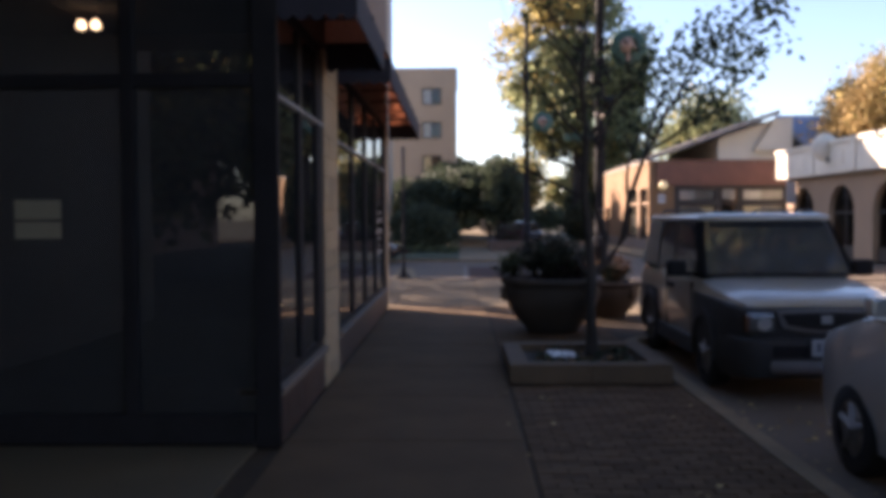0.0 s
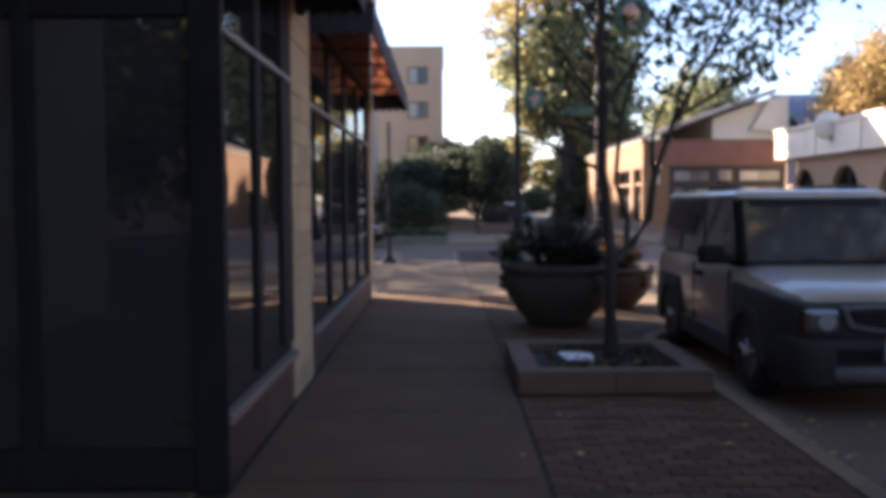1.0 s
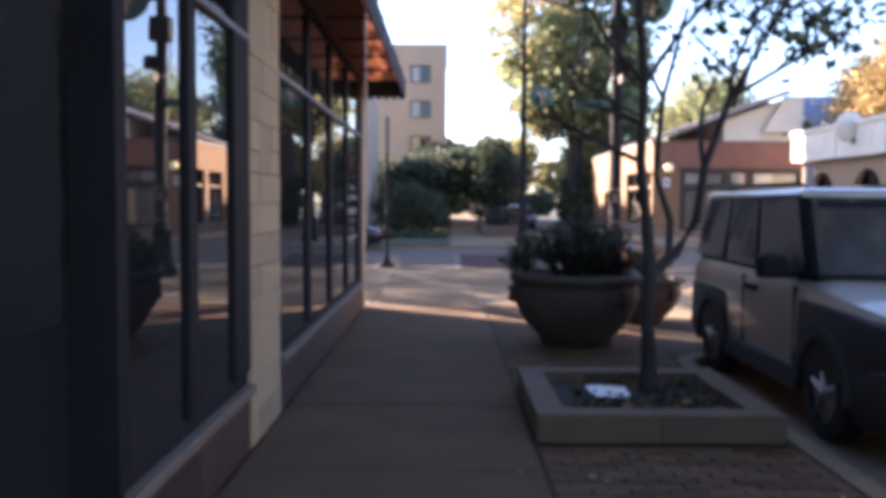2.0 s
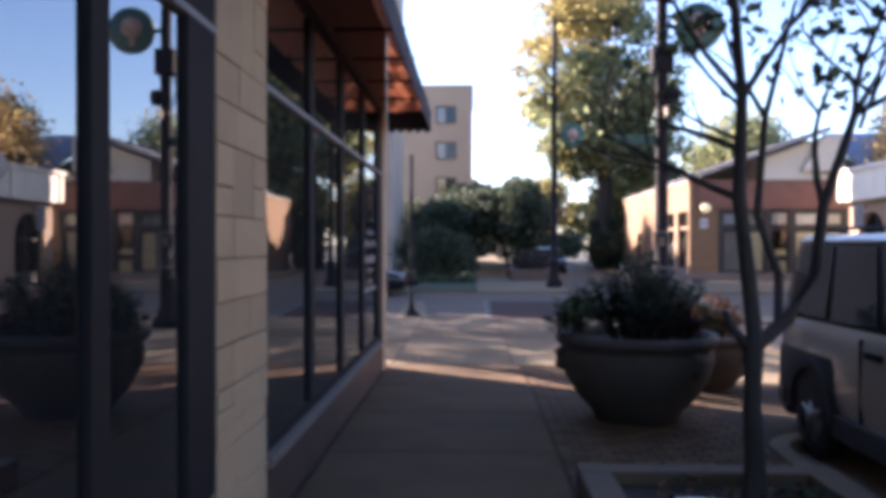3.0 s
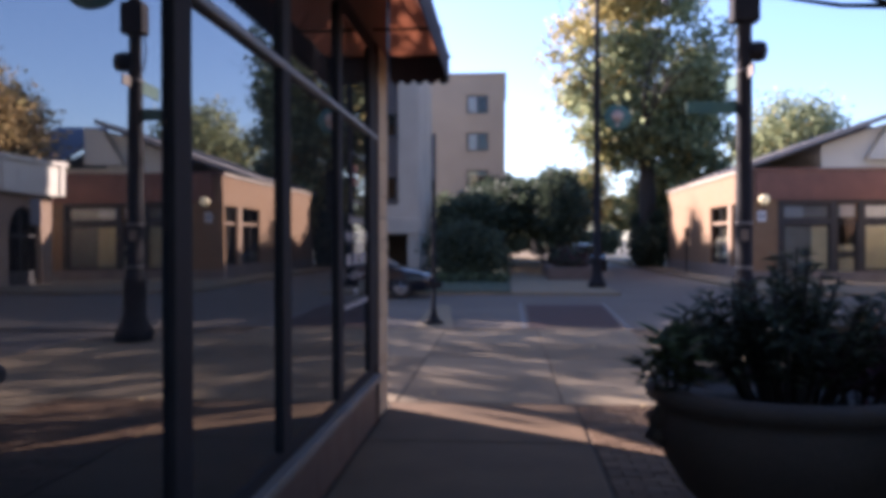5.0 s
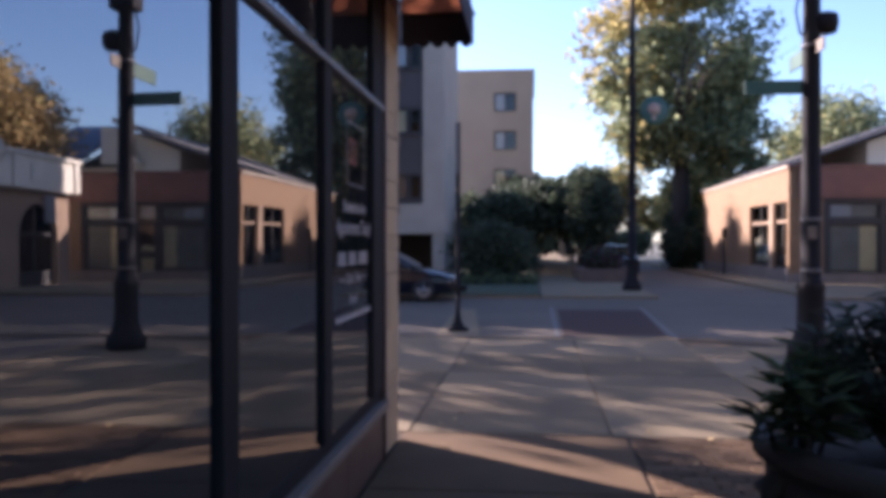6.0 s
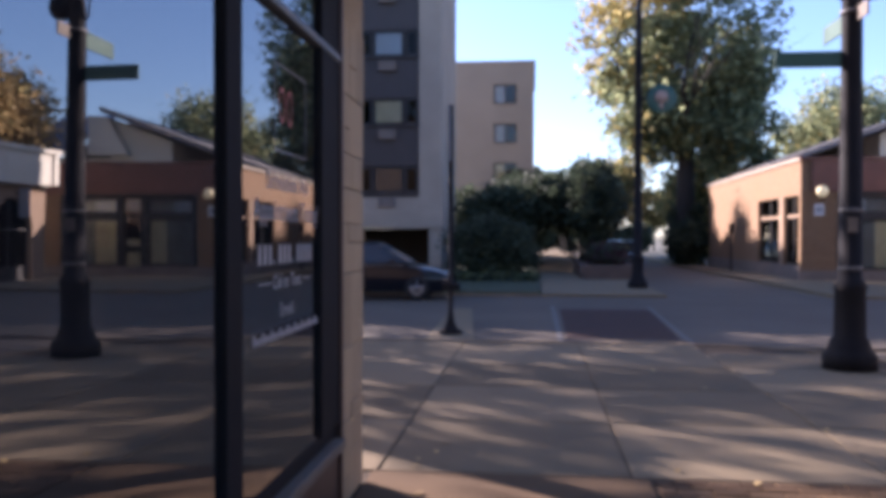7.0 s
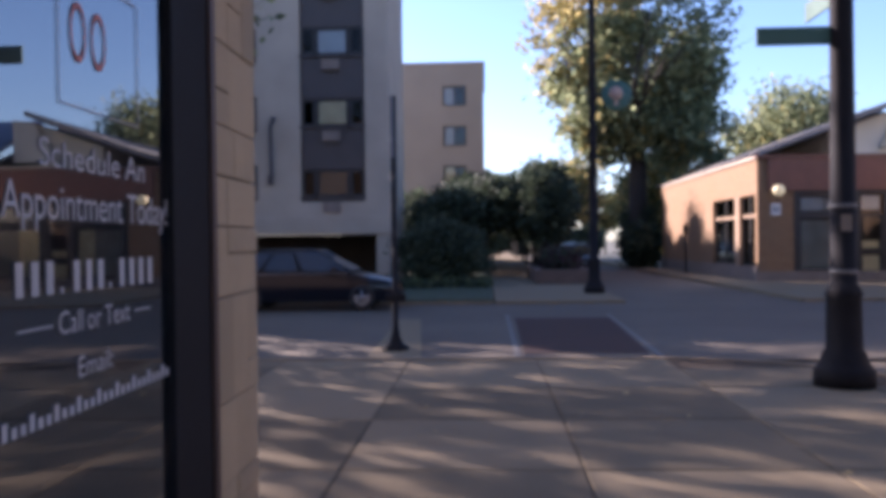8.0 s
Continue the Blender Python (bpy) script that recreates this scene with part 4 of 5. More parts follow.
tube(bm, [(0, 0.0, -0.2), (0, 0.02, -0.3), (0, 0.22, -0.34)], [0.04, 0.03, 0.03], 8)
part("arm", bm, BLACKMETAL, gl)
hn = thing("house_sign", "small pale plaque with dark bars on brick", "sign", pose(10.3, QY - 0.008, 2.55))
boxpart("plaque", (-0.16, 0.16, -0.02, 0.0, -0.2, 0.2), PAPER, hn)
boxpart("bar", (-0.1, -0.02, -0.03, -0.021, -0.12, 0.12), BARGREY, hn)
boxpart("bar", (0.03, 0.1, -0.03, -0.021, -0.12, 0.12), BARGREY, hn)

# ---- gabled house behind ----
gh = thing("gabled_house", "grey-roofed house with a pale gable wall", "building", kind="structure")
bm = bmesh.new()
prism(bm, [(15.5, 0), (22.6, 0), (22.6, 5.4), (18.7, 5.4), (18.58, 7.3), (15.5, 6.2)], "y", 50, 62)
part("wall", bm, WHITEWALL, gh)
bm = bmesh.new()
prism(bm, [(10.4, 4.6), (18.6, 7.5), (18.6, 7.75), (10.2, 4.75)], "y", 48.6, 63)
part("roof", bm, ROOFGREY, gh)
bm = bmesh.new()
prism(bm, [(18.62, 7.5), (25.6, 4.3), (25.8, 4.45), (18.62, 7.75)], "y", 53.0, 63)
part("roof", bm, ROOFGREY, gh)
boxpart("wall", (11.6, 15.4, 50.5, 61.5, 0, 4.7), APTCONC, gh)
bm = bmesh.new()
prism(bm, [(47.6, 5.7), (52.5, 7.85), (52.5, 7.65), (47.7, 5.5)], "x", 19.7, 22.6)
part("dormer_roof", bm, ROOFBLUE, gh, "blue-grey sloping dormer roof")
bm = bmesh.new()
prism(bm, [(17.5, 5.5), (18.6, 7.32), (19.66, 7.45), (19.66, 5.5)], "y", 49.5, 49.95)
part("dormer_wall", bm, WHITEWALL, gh)

# ---- pale arcaded building across the road ----
wb = thing("arcaded_building", "long low pale building with shaded arches", "building", kind="structure")
AX = 15.2


def arch_wall(y0, y1, n):
    """A wall in the plane x with round-headed openings cut through it."""
    bm = bmesh.new()
    wdt = (y1 - y0) / n
    for i in range(n):
        a, b = y0 + wdt * i, y0 + wdt * (i + 1)
        m, r, spring = (a + b) / 2, wdt * 0.3, 1.75
        box(bm, AX, AX + 0.4, a, m - r, 0, 3.3)
        box(bm, AX, AX + 0.4, m + r, b, 0, 3.3)
        pts = [(m - r, 3.3)] + [(m - r * math.cos(math.pi * k / 12), spring + r * math.sin(math.pi * k / 12)) for k in range(13)] + [(m + r, 3.3)]
        prism(bm, pts[::-1], "x", AX, AX + 0.4)
    return part("wall", bm, TANWALL, wb)


arch_wall(-18, 38.4, 15)
for i in range(15):
    a = -18 + 56.4 / 15 * (i + 0.5)
    w = boxpart("window", (AX + 0.2, AX + 0.25, a - 1.15, a + 1.15, 0.0, 0.5), WINFRAME, wb)
    boxpart("pane", (AX + 0.21, AX + 0.22, a - 1.15, a + 1.15, 0.5, 2.9), CLEARGLASS, w)
    boxpart("bar", (AX + 0.19, AX + 0.25, a - 0.04, a + 0.04, 0.501, 2.88), WINFRAME, w)
    boxpart("bar", (AX + 0.188, AX + 0.252, a - 1.15, a + 1.15, 1.75, 1.83), WINFRAME, w)
bm = bmesh.new()
box(bm, AX - 0.35, AX + 0.4, -18, 38.6, 3.32, 4.45)
part("parapet", bm, WHITEWALL, wb, "cream parapet band lit by the sun")
boxpart("coping", (AX - 0.45, AX + 0.45, -18.1, 38.7, 4.452, 4.6), WHITEWALL, wb)
for i in range(16):
    a = -18 + 56.4 / 15 * i
    boxpart("pilaster", (AX - 0.42, AX - 0.354, a - 0.16, a + 0.16, 3.33, 4.44), WHITEWALL, wb, bevel=0.02)
for i in range(15):
    a = -18 + 56.4 / 15 * (i + 0.5)
    boxpart("panel", (AX - 0.38, AX - 0.352, a - 1.0, a + 1.0, 3.65, 4.15), WHITEWALL, wb)
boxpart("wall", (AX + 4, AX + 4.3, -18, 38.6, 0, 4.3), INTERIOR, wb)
boxpart("roof", (AX + 0.42, AX + 12, -18, 38.6, 4.3, 4.44), ROOFGREY, wb)
boxpart("wall", (AX + 0.41, AX + 12, 38.2, 38.5, 0, 4.29), WHITEWALL, wb)
ds = thing("dish_sign", "round pale sign on a dark bracket at a parapet", "sign", pose(AX - 0.55, 33.0, 4.35))
bm = bmesh.new()
lathe(bm, [(0.001, -0.04), (0.5, -0.04), (0.55, 0.0), (0.5, 0.04), (0.001, 0.04)], sides=24, axis="y")
part("disc", bm, WHITEWALL, ds)
bm = bmesh.new()
tube(bm, [(0.1, 0.05, -0.5), (0.45, 0.05, -0.25), (0.35, 0.05, 0.2)], [0.16, 0.2, 0.12], 8)
part("bracket", bm, BARK, ds)


# white panel and brackets made up for a sunlit sliver of wall
bl = thing("sunlit_sliver", "white panel added for a sunlit sliver of the arch end", "sign", pose(14.5, 36.0, 2.65))
boxpart("panel", (-0.2, 0.18, -0.03, 0.03, -0.48, 0.48), PLATE, bl, bevel=0.01)
boxpart("bracket", (0.18, 0.34, -0.02, 0.02, 0.3, 0.36), BLACKMETAL, bl)
boxpart("bracket", (0.18, 0.34, -0.02, 0.02, -0.36, -0.3), BLACKMETAL, bl)

# ---- vehicles ----
def wheel(parent, x, y, r, side, w=0.2):
    bm = bmesh.new()
    lathe(bm, [(r * 0.62, -w / 2), (r * 0.94, -w / 2), (r, -w * 0.3), (r, w * 0.3), (r * 0.94, w / 2), (r * 0.62, w / 2)], x, y, r, 28, "x", caps=False)
    ty = part("wheel", bm, RUBBER, parent)
    bm = bmesh.new()
    s = side
    lathe(bm, [(r * 0.63, s * (w / 2 - 0.02)), (r * 0.6, s * (w / 2 - 0.03)), (r * 0.55, s * (w / 2 - 0.05)), (0.02, s * (w / 2 - 0.045))], x, y, r, 24, "x")
    for k in range(5):
        a = 2 * math.pi * k / 5 + 0.3
        tube(bm, [(x + s * (w / 2 - 0.03), y, r), (x + s * (w / 2 - 0.02), y + r * 0.58 * math.cos(a), r + r * 0.58 * math.sin(a))], [r * 0.13, r * 0.09], 6)
    part("rim", bm, RIM, ty)


def loft(bm, rings, close=True):
    vs = [[bm.verts.new(p) for p in ring] for ring in rings]
    n = len(rings[0])
    for a, b in zip(vs, vs[1:]):
        for k in range(n):
            f = bm.faces.new((a[k], a[(k + 1) % n], b[(k + 1) % n], b[k]))
            f.smooth = True
    if close:
        bm.faces.new(vs[0]), bm.faces.new(vs[-1])
    bmesh.ops.recalc_face_normals(bm, faces=bm.faces[:])


def car_ring(y, w, z0, z1, edge=0.09, tuck=0.05):
    """Cross-section of a car body: half-width w, from sill z0 to top z1, rounded at the shoulders."""
    r = [(w - tuck, z0), (w, z0 + (z1 - z0) * 0.35), (w - 0.01, z1 - edge * 1.3), (w - edge * 0.45, z1 - edge * 0.3), (w - edge * 1.5, z1)]
    return [(x, y, z) for x, z in r] + [(-x, y, z) for x, z in reversed(r)]


def pane_on(parent, name, corners, out, mat, inset=0.06):
    """A pane laid just outside the quad: two lower corners, then the two upper ones, going round."""
    q = [Vector(p) for p in corners]
    lu, lv = ((q[1] - q[0]).length + (q[2] - q[3]).length) / 2, (q[3] - q[0]).length
    u, v = inset / lu, inset / lv

    def at(a, b):
        return q[0].lerp(q[1], a).lerp(q[3].lerp(q[2], a), b)
    n = (q[1] - q[0]).cross(q[3] - q[0]).normalized()
    order = (0, 1, 2, 3)
    if n.dot(Vector(out)) < 0:
        n, order = -n, (3, 2, 1, 0)
    vs = [at(u, v) + n * 0.012, at(1 - u, v) + n * 0.012, at(1 - u, 1 - v) + n * 0.012, at(u, 1 - v) + n * 0.012]
    return raw(name, vs, [order], [mat], parent)


def cut_wells(ob, w, centres, r):
    """Cuts the wheel wells out of a car body and keeps the result as its mesh."""
    bm = bmesh.new()
    for s in (1, -1):
        for yy, zz in centres:
            ring = [(yy + r * math.cos(2 * math.pi * k / 28), zz + r * math.sin(2 * math.pi * k / 28)) for k in range(28)]
            prism(bm, ring, "x", s * (w - 0.3), s * (w + 0.3))
    cutter = new("cutter", mesh_of("cutter", bm, PILLAR))
    mod = ob.modifiers.new("wells", "BOOLEAN")
    mod.operation, mod.object, mod.solver = "DIFFERENCE", cutter, "EXACT"
    bpy.context.view_layer.update()
    me = bpy.data.meshes.new_from_object(ob.evaluated_get(bpy.context.evaluated_depsgraph_get()))
    ob.modifiers.clear()
    ob.data = me
    me.set_sharp_from_angle(angle=radians(35))
    bpy.data.objects.remove(cutter)


def cabin(parent, y_front, y_rear, zb, zt, wb_, wt, y_ft, y_rt, paint, pillars, soft_edge=0.09):
    """The glasshouse of a car: body-coloured shell with panes laid on it."""
    bm = bmesh.new()
    def ring(yf, yr, w, z):
        return [(-w, yf, z), (w, yf, z), (w, yr, z), (-w, yr, z)]
    loft(bm, [ring(y_front, y_rear, wb_, zb), ring(y_ft, y_rt, wt, zt)])
    bmesh.ops.bevel(bm, geom=[e for e in bm.edges], offset=soft_edge, segments=4, affect="EDGES", profile=0.5)
    for f in bm.faces:
        f.smooth = True
    part("cabin", bm, PILLAR, parent)
    bm = bmesh.new()
    h = (zt - zb)
    k = 0.9
    loft(bm, [[(x, y, z) for x, y, z in ring(y_front + (y_ft - y_front) * k - 0.0, y_rear + (y_rt - y_rear) * k, wb_ + (wt - wb_) * k + 0.012, zb + h * k)],
              ring(y_ft - 0.012, y_rt + 0.012, wt + 0.012, zt - 0.01), ring(y_ft + 0.09, y_rt - 0.09, wt - 0.09, zt + 0.012)])
    bmesh.ops.bevel(bm, geom=[e for e in bm.edges], offset=0.035, segments=3, affect="EDGES", profile=0.5)
    for f in bm.faces:
        f.smooth = True
    part("roof", bm, paint, parent)
    b, t = ring(y_front, y_rear, wb_, zb + 0.02), ring(y_ft, y_rt, wt, zt - 0.03)
    pane_on(parent, "windscreen", [b[0], b[1], t[1], t[0]], (0, -1 if y_front < y_rear else 1, 0.35), WINDSCREEN, 0.07)
    pane_on(parent, "rear_window", [b[3], b[2], t[2], t[3]], (0, 1 if y_front < y_rear else -1, 0.2), CARGLASS, 0.1)
    for s, (bi, bj) in ((1, (1, 2)), (-1, (0, 3))):
        cuts = [0.0] + pillars + [1.0]
        for f0, f1 in zip(cuts, cuts[1:]):
            q = [Vector(b[bi]).lerp(Vector(b[bj]), f0), Vector(b[bi]).lerp(Vector(b[bj]), f1), Vector(t[bi]).lerp(Vector(t[bj]), f1), Vector(t[bi]).lerp(Vector(t[bj]), f0)]
            pane_on(parent, "side_window", q, (s, 0, 0.12), CARGLASS, 0.05)


def suv():
    c = thing("parked_suv", "boxy silver-beige compact SUV with grey cladding", "car", pose(3.76, 6.8, -0.12))
    w = 0.9

    def shell(name, rows, mat, wells=True):
        bm = bmesh.new()
        loft(bm, [car_ring(y, ww, z0, z1, e) for y, ww, z0, z1, e in rows])
        ob = part(name, bm, mat, c)
        if wells:
            cut_wells(ob, w, ((0.86, 0.34), (3.44, 0.34)), 0.4)
        return ob

    def pair(s, a, b):
        return min(s * a, s * b), max(s * a, s * b)

    shell("body", [(0.1, w - 0.2, 0.36, 0.9, 0.06), (0.16, w - 0.13, 0.32, 0.965, 0.1), (0.3, w - 0.05, 0.3, 1.01, 0.13), (0.6, w - 0.01, 0.3, 1.05, 0.14), (1.25, w, 0.3, 1.11, 0.13), (1.6, w, 0.3, 1.13, 0.09),
                   (4.0, w, 0.3, 1.13, 0.09), (4.2, w - 0.03, 0.32, 1.11, 0.1), (4.27, w - 0.1, 0.36, 1.04, 0.1)], SILVERCAR)
    cabin(c, 1.2, 4.24, 1.07, 1.8, w - 0.04, w - 0.16, 1.72, 4.12, SILVERCAR, [0.36, 0.66], 0.13)
    # grey plastic wings, rear quarters and bumpers
    shell("front_wing", [(0.04, w - 0.2, 0.34, 0.86, 0.05), (0.1, w - 0.1, 0.3, 0.9, 0.07), (0.28, w - 0.012, 0.28, 0.93, 0.07), (0.6, w + 0.012, 0.28, 0.955, 0.05), (1.28, w + 0.014, 0.28, 0.97, 0.04), (1.34, w + 0.006, 0.28, 0.955, 0.04)], CLADDING)
    shell("rear_quarter", [(3.0, w + 0.006, 0.28, 0.82, 0.04), (3.06, w + 0.014, 0.28, 0.86, 0.04), (4.05, w + 0.012, 0.28, 0.88, 0.05), (4.24, w - 0.02, 0.3, 0.86, 0.05), (4.31, w - 0.1, 0.34, 0.8, 0.05)], CLADDING)
    shell("bumper", [(-0.07, w - 0.24, 0.26, 0.56, 0.06), (-0.02, w - 0.12, 0.23, 0.61, 0.07), (0.12, w - 0.02, 0.22, 0.63, 0.06), (0.42, w + 0.022, 0.22, 0.62, 0.05)], CLADDING)
    shell("bumper", [(4.0, w + 0.022, 0.24, 0.6, 0.05), (4.26, w - 0.02, 0.24, 0.62, 0.06), (4.36, w - 0.14, 0.26, 0.58, 0.06)], CLADDING)
    bm = bmesh.new()
    loft(bm, [[(x, y, z) for y, z in ((-0.1 + k, 0.28), (-0.115 + k, 0.33), (-0.11 + k, 0.4), (-0.02 + k, 0.42), (0.0 + k, 0.28))] for x, k in ((-0.62, 0.09), (-0.5, 0.02), (-0.25, 0.0), (0.25, 0.0), (0.5, 0.02), (0.62, 0.09))])
    part("skid_plate", bm, GREYTRIM, c)
    for s in (1, -1):
        for yy in (0.86, 3.44):
            bm = bmesh.new()
            pts = [(yy + 0.47 * math.cos(a), 0.34 + 0.47 * math.sin(a)) for a in (math.pi * k / 14 for k in range(15))]
            pts += [(yy + 0.385 * math.cos(a), 0.34 + 0.385 * math.sin(a)) for a in (math.pi * (14 - k) / 14 for k in range(15))]
            prism(bm, pts, "x", s * (w - 0.05), s * (w + 0.035))
            part("wheel_arch", bm, CLADDING, c)
            wheel(c, s * (w - 0.1), yy, 0.345, s)
        boxpart("side_sill", (*pair(s, w - 0.03, w + 0.02), 1.3, 3.0, 0.26, 0.44), CLADDING, c, bevel=0.012)
        m = boxpart("door_mirror", (*pair(s, w + 0.03, w + 0.25), 1.45, 1.6, 1.1, 1.29), BLACKMETAL, c, bevel=0.05)
        boxpart("arm", (*pair(s, w - 0.04, w + 0.06), 1.5, 1.57, 1.1, 1.15), BLACKMETAL, m)
        boxpart("door_handle", (*pair(s, w - 0.01, w + 0.03), 2.22, 2.44, 0.93, 0.98), BLACKMETAL, c, bevel=0.008)
        boxpart("door_seam", (*pair(s, w - 0.02, w + 0.002), 2.55, 2.565, 0.45, 1.05), BLACKMETAL, c)
        boxpart("door_seam", (*pair(s, w - 0.02, w + 0.002), 1.4, 1.415, 0.45, 1.05), BLACKMETAL, c)
        hl = boxpart("headlight", (*pair(s, 0.47, 0.74), -0.005, 0.14, 0.66, 0.85), LAMPLENS, c, bevel=0.04)
        boxpart("indicator", (*pair(s, 0.68, 0.76), 0.0, 0.13, 0.67, 0.84), AMBERLENS, hl, bevel=0.02)
        bm = bmesh.new()
        lathe(bm, [(0.07, -0.02), (0.06, -0.012), (0.03, 0.0), (0.005, 0.005)], s * 0.58, 0.002, 0.755, 16, "y")
        part("reflector", bm, RIM, hl)
        bm = bmesh.new()
        tube(bm, [(s * 0.62, 1.85, 1.8), (s * 0.63, 2.0, 1.85), (s * 0.63, 3.8, 1.86), (s * 0.62, 3.95, 1.81)], [0.014, 0.016, 0.016, 0.014], 6)
        part("roof_rail", bm, CLADDING, c)
    # grille in a swept grey surround, hood line, badge and plate
    def swept(name, halfw, dip, z0, z1, y, mat, parent):
        bm = bmesh.new()
        up = [(halfw * k / 6, z1 - 0.012 * abs(k / 6) ** 2) for k in range(-6, 7)]
        lo = [(halfw * 0.86 * k / 6, z0 + dip * (k / 6) ** 2) for k in range(6, -7, -1)]
        prism(bm, up + lo, "y", y, 0.12)
        return part(name, bm, mat, parent)
    g = swept("grille_frame", 0.46, 0.05, 0.66, 0.88, 0.0, GREYTRIM, c)
    swept("grille", 0.41, 0.045, 0.695, 0.855, -0.012, BLACKMETAL, g)
    for k in range(3):
        boxpart("slat", (-0.36, 0.36, -0.02, -0.013, 0.735 + 0.04 * k, 0.745 + 0.04 * k), CLADDING, g)
    boxpart("badge", (-0.055, 0.055, -0.035, -0.021, 0.75, 0.83), RIM, g, bevel=0.012)
    p = boxpart("number_plate", (-0.16, 0.16, -0.1, -0.072, 0.45, 0.61), PLATE, c, bevel=0.005)
    for k in range(4):
        boxpart("bar", (-0.12 + 0.065 * k, -0.08 + 0.065 * k, -0.104, -0.1005, 0.5, 0.58), BARGREY, p)
    boxpart("air_intake", (-0.52, 0.52, -0.078, -0.05, 0.44, 0.55), BLACKMETAL, c, bevel=0.01)
    for s in (-0.35, 0.3):
        bm = bmesh.new()
        tube(bm, [(s, 1.2, 1.13), (s + 0.25, 1.28, 1.2), (s + 0.55, 1.36, 1.26)], [0.012, 0.01, 0.008], 5)
        part("wiper", bm, BLACKMETAL, c)
    return c


suv()


def sedan(label, m, paint, length=4.5, w=0.88, h=1.46, hz=1.0):
    c = thing("parked_car", label, "car", m)
    k = length / 4.5
    bm = bmesh.new()
    loft(bm, [car_ring(y * k, ww, z0, z1 * hz) for y, ww, z0, z1 in ((0.0, w - 0.28, 0.36, 0.6), (0.07, w - 0.14, 0.26, 0.68), (0.3, w - 0.03, 0.22, 0.76), (0.9, w, 0.22, 0.88), (1.3, w, 0.22, 0.93),
                                                                (3.5, w, 0.22, 0.96), (4.1, w - 0.02, 0.24, 0.96), (4.42, w - 0.1, 0.3, 0.9), (4.5, w - 0.2, 0.38, 0.8))])
    cut_wells(part("body", bm, paint, c), w, ((0.86 * k, 0.31), (3.52 * k, 0.31)), 0.365)
    cabin(c, 1.05 * k, 4.15 * k, 0.9 * hz, h, w - 0.05, w - 0.25, 1.95 * k, 3.35 * k, paint, [0.4, 0.72])
    for s in (1, -1):
        for yy in (0.86 * k, 3.52 * k):
            wheel(c, s * (w - 0.1), yy, 0.315, s)
        boxpart("headlight", (min(s * 0.42, s * 0.76), max(s * 0.42, s * 0.76), 0.12 * k, 0.42 * k, 0.55 * hz, 0.685 * hz), LAMPLENS, c, bevel=0.04)
        boxpart("tail_light", (min(s * 0.5, s * 0.8), max(s * 0.5, s * 0.8), 4.2 * k, 4.46 * k, 0.66 * hz, 0.82 * hz), TAILLENS, c, bevel=0.04)
        boxpart("door_mirror", (min(s * (w - 0.02), s * (w + 0.17)), max(s * (w - 0.02), s * (w + 0.17)), 1.42 * k, 1.55 * k, 0.93 * hz, 0.93 * hz + 0.13), paint, c, bevel=0.03)
        boxpart("door_trim", (min(s * (w - 0.02), s * (w + 0.005)), max(s * (w - 0.02), s * (w + 0.005)), 1.2 * k, 3.6 * k, 0.885 * hz, 0.885 * hz + 0.018), RIM, c)
    boxpart("grille", (-0.4, 0.4, -0.02, 0.1, 0.34, 0.46), BLACKMETAL, c, bevel=0.02)
    return c


sedan("black glossy sedan parked across the cross street", pose(-2.05, 31.75, -0.08, 0, 0, 90), BLACKCAR, 4.55)
sedan("pale silver hatchback parked at the kerb", pose(3.84, 5.3, -0.12, 0, 0, 180), WHITECAR, 4.3, h=1.66, hz=1.24)
sedan("dark car parked far along the side street", pose(4.7, 53.5, -0.1, 0, 0, 0), BLACKCAR, 4.5)
sedan("pale car parked far along the side street", pose(4.7, 60, -0.1, 0, 0, 0), WHITECAR, 4.5)


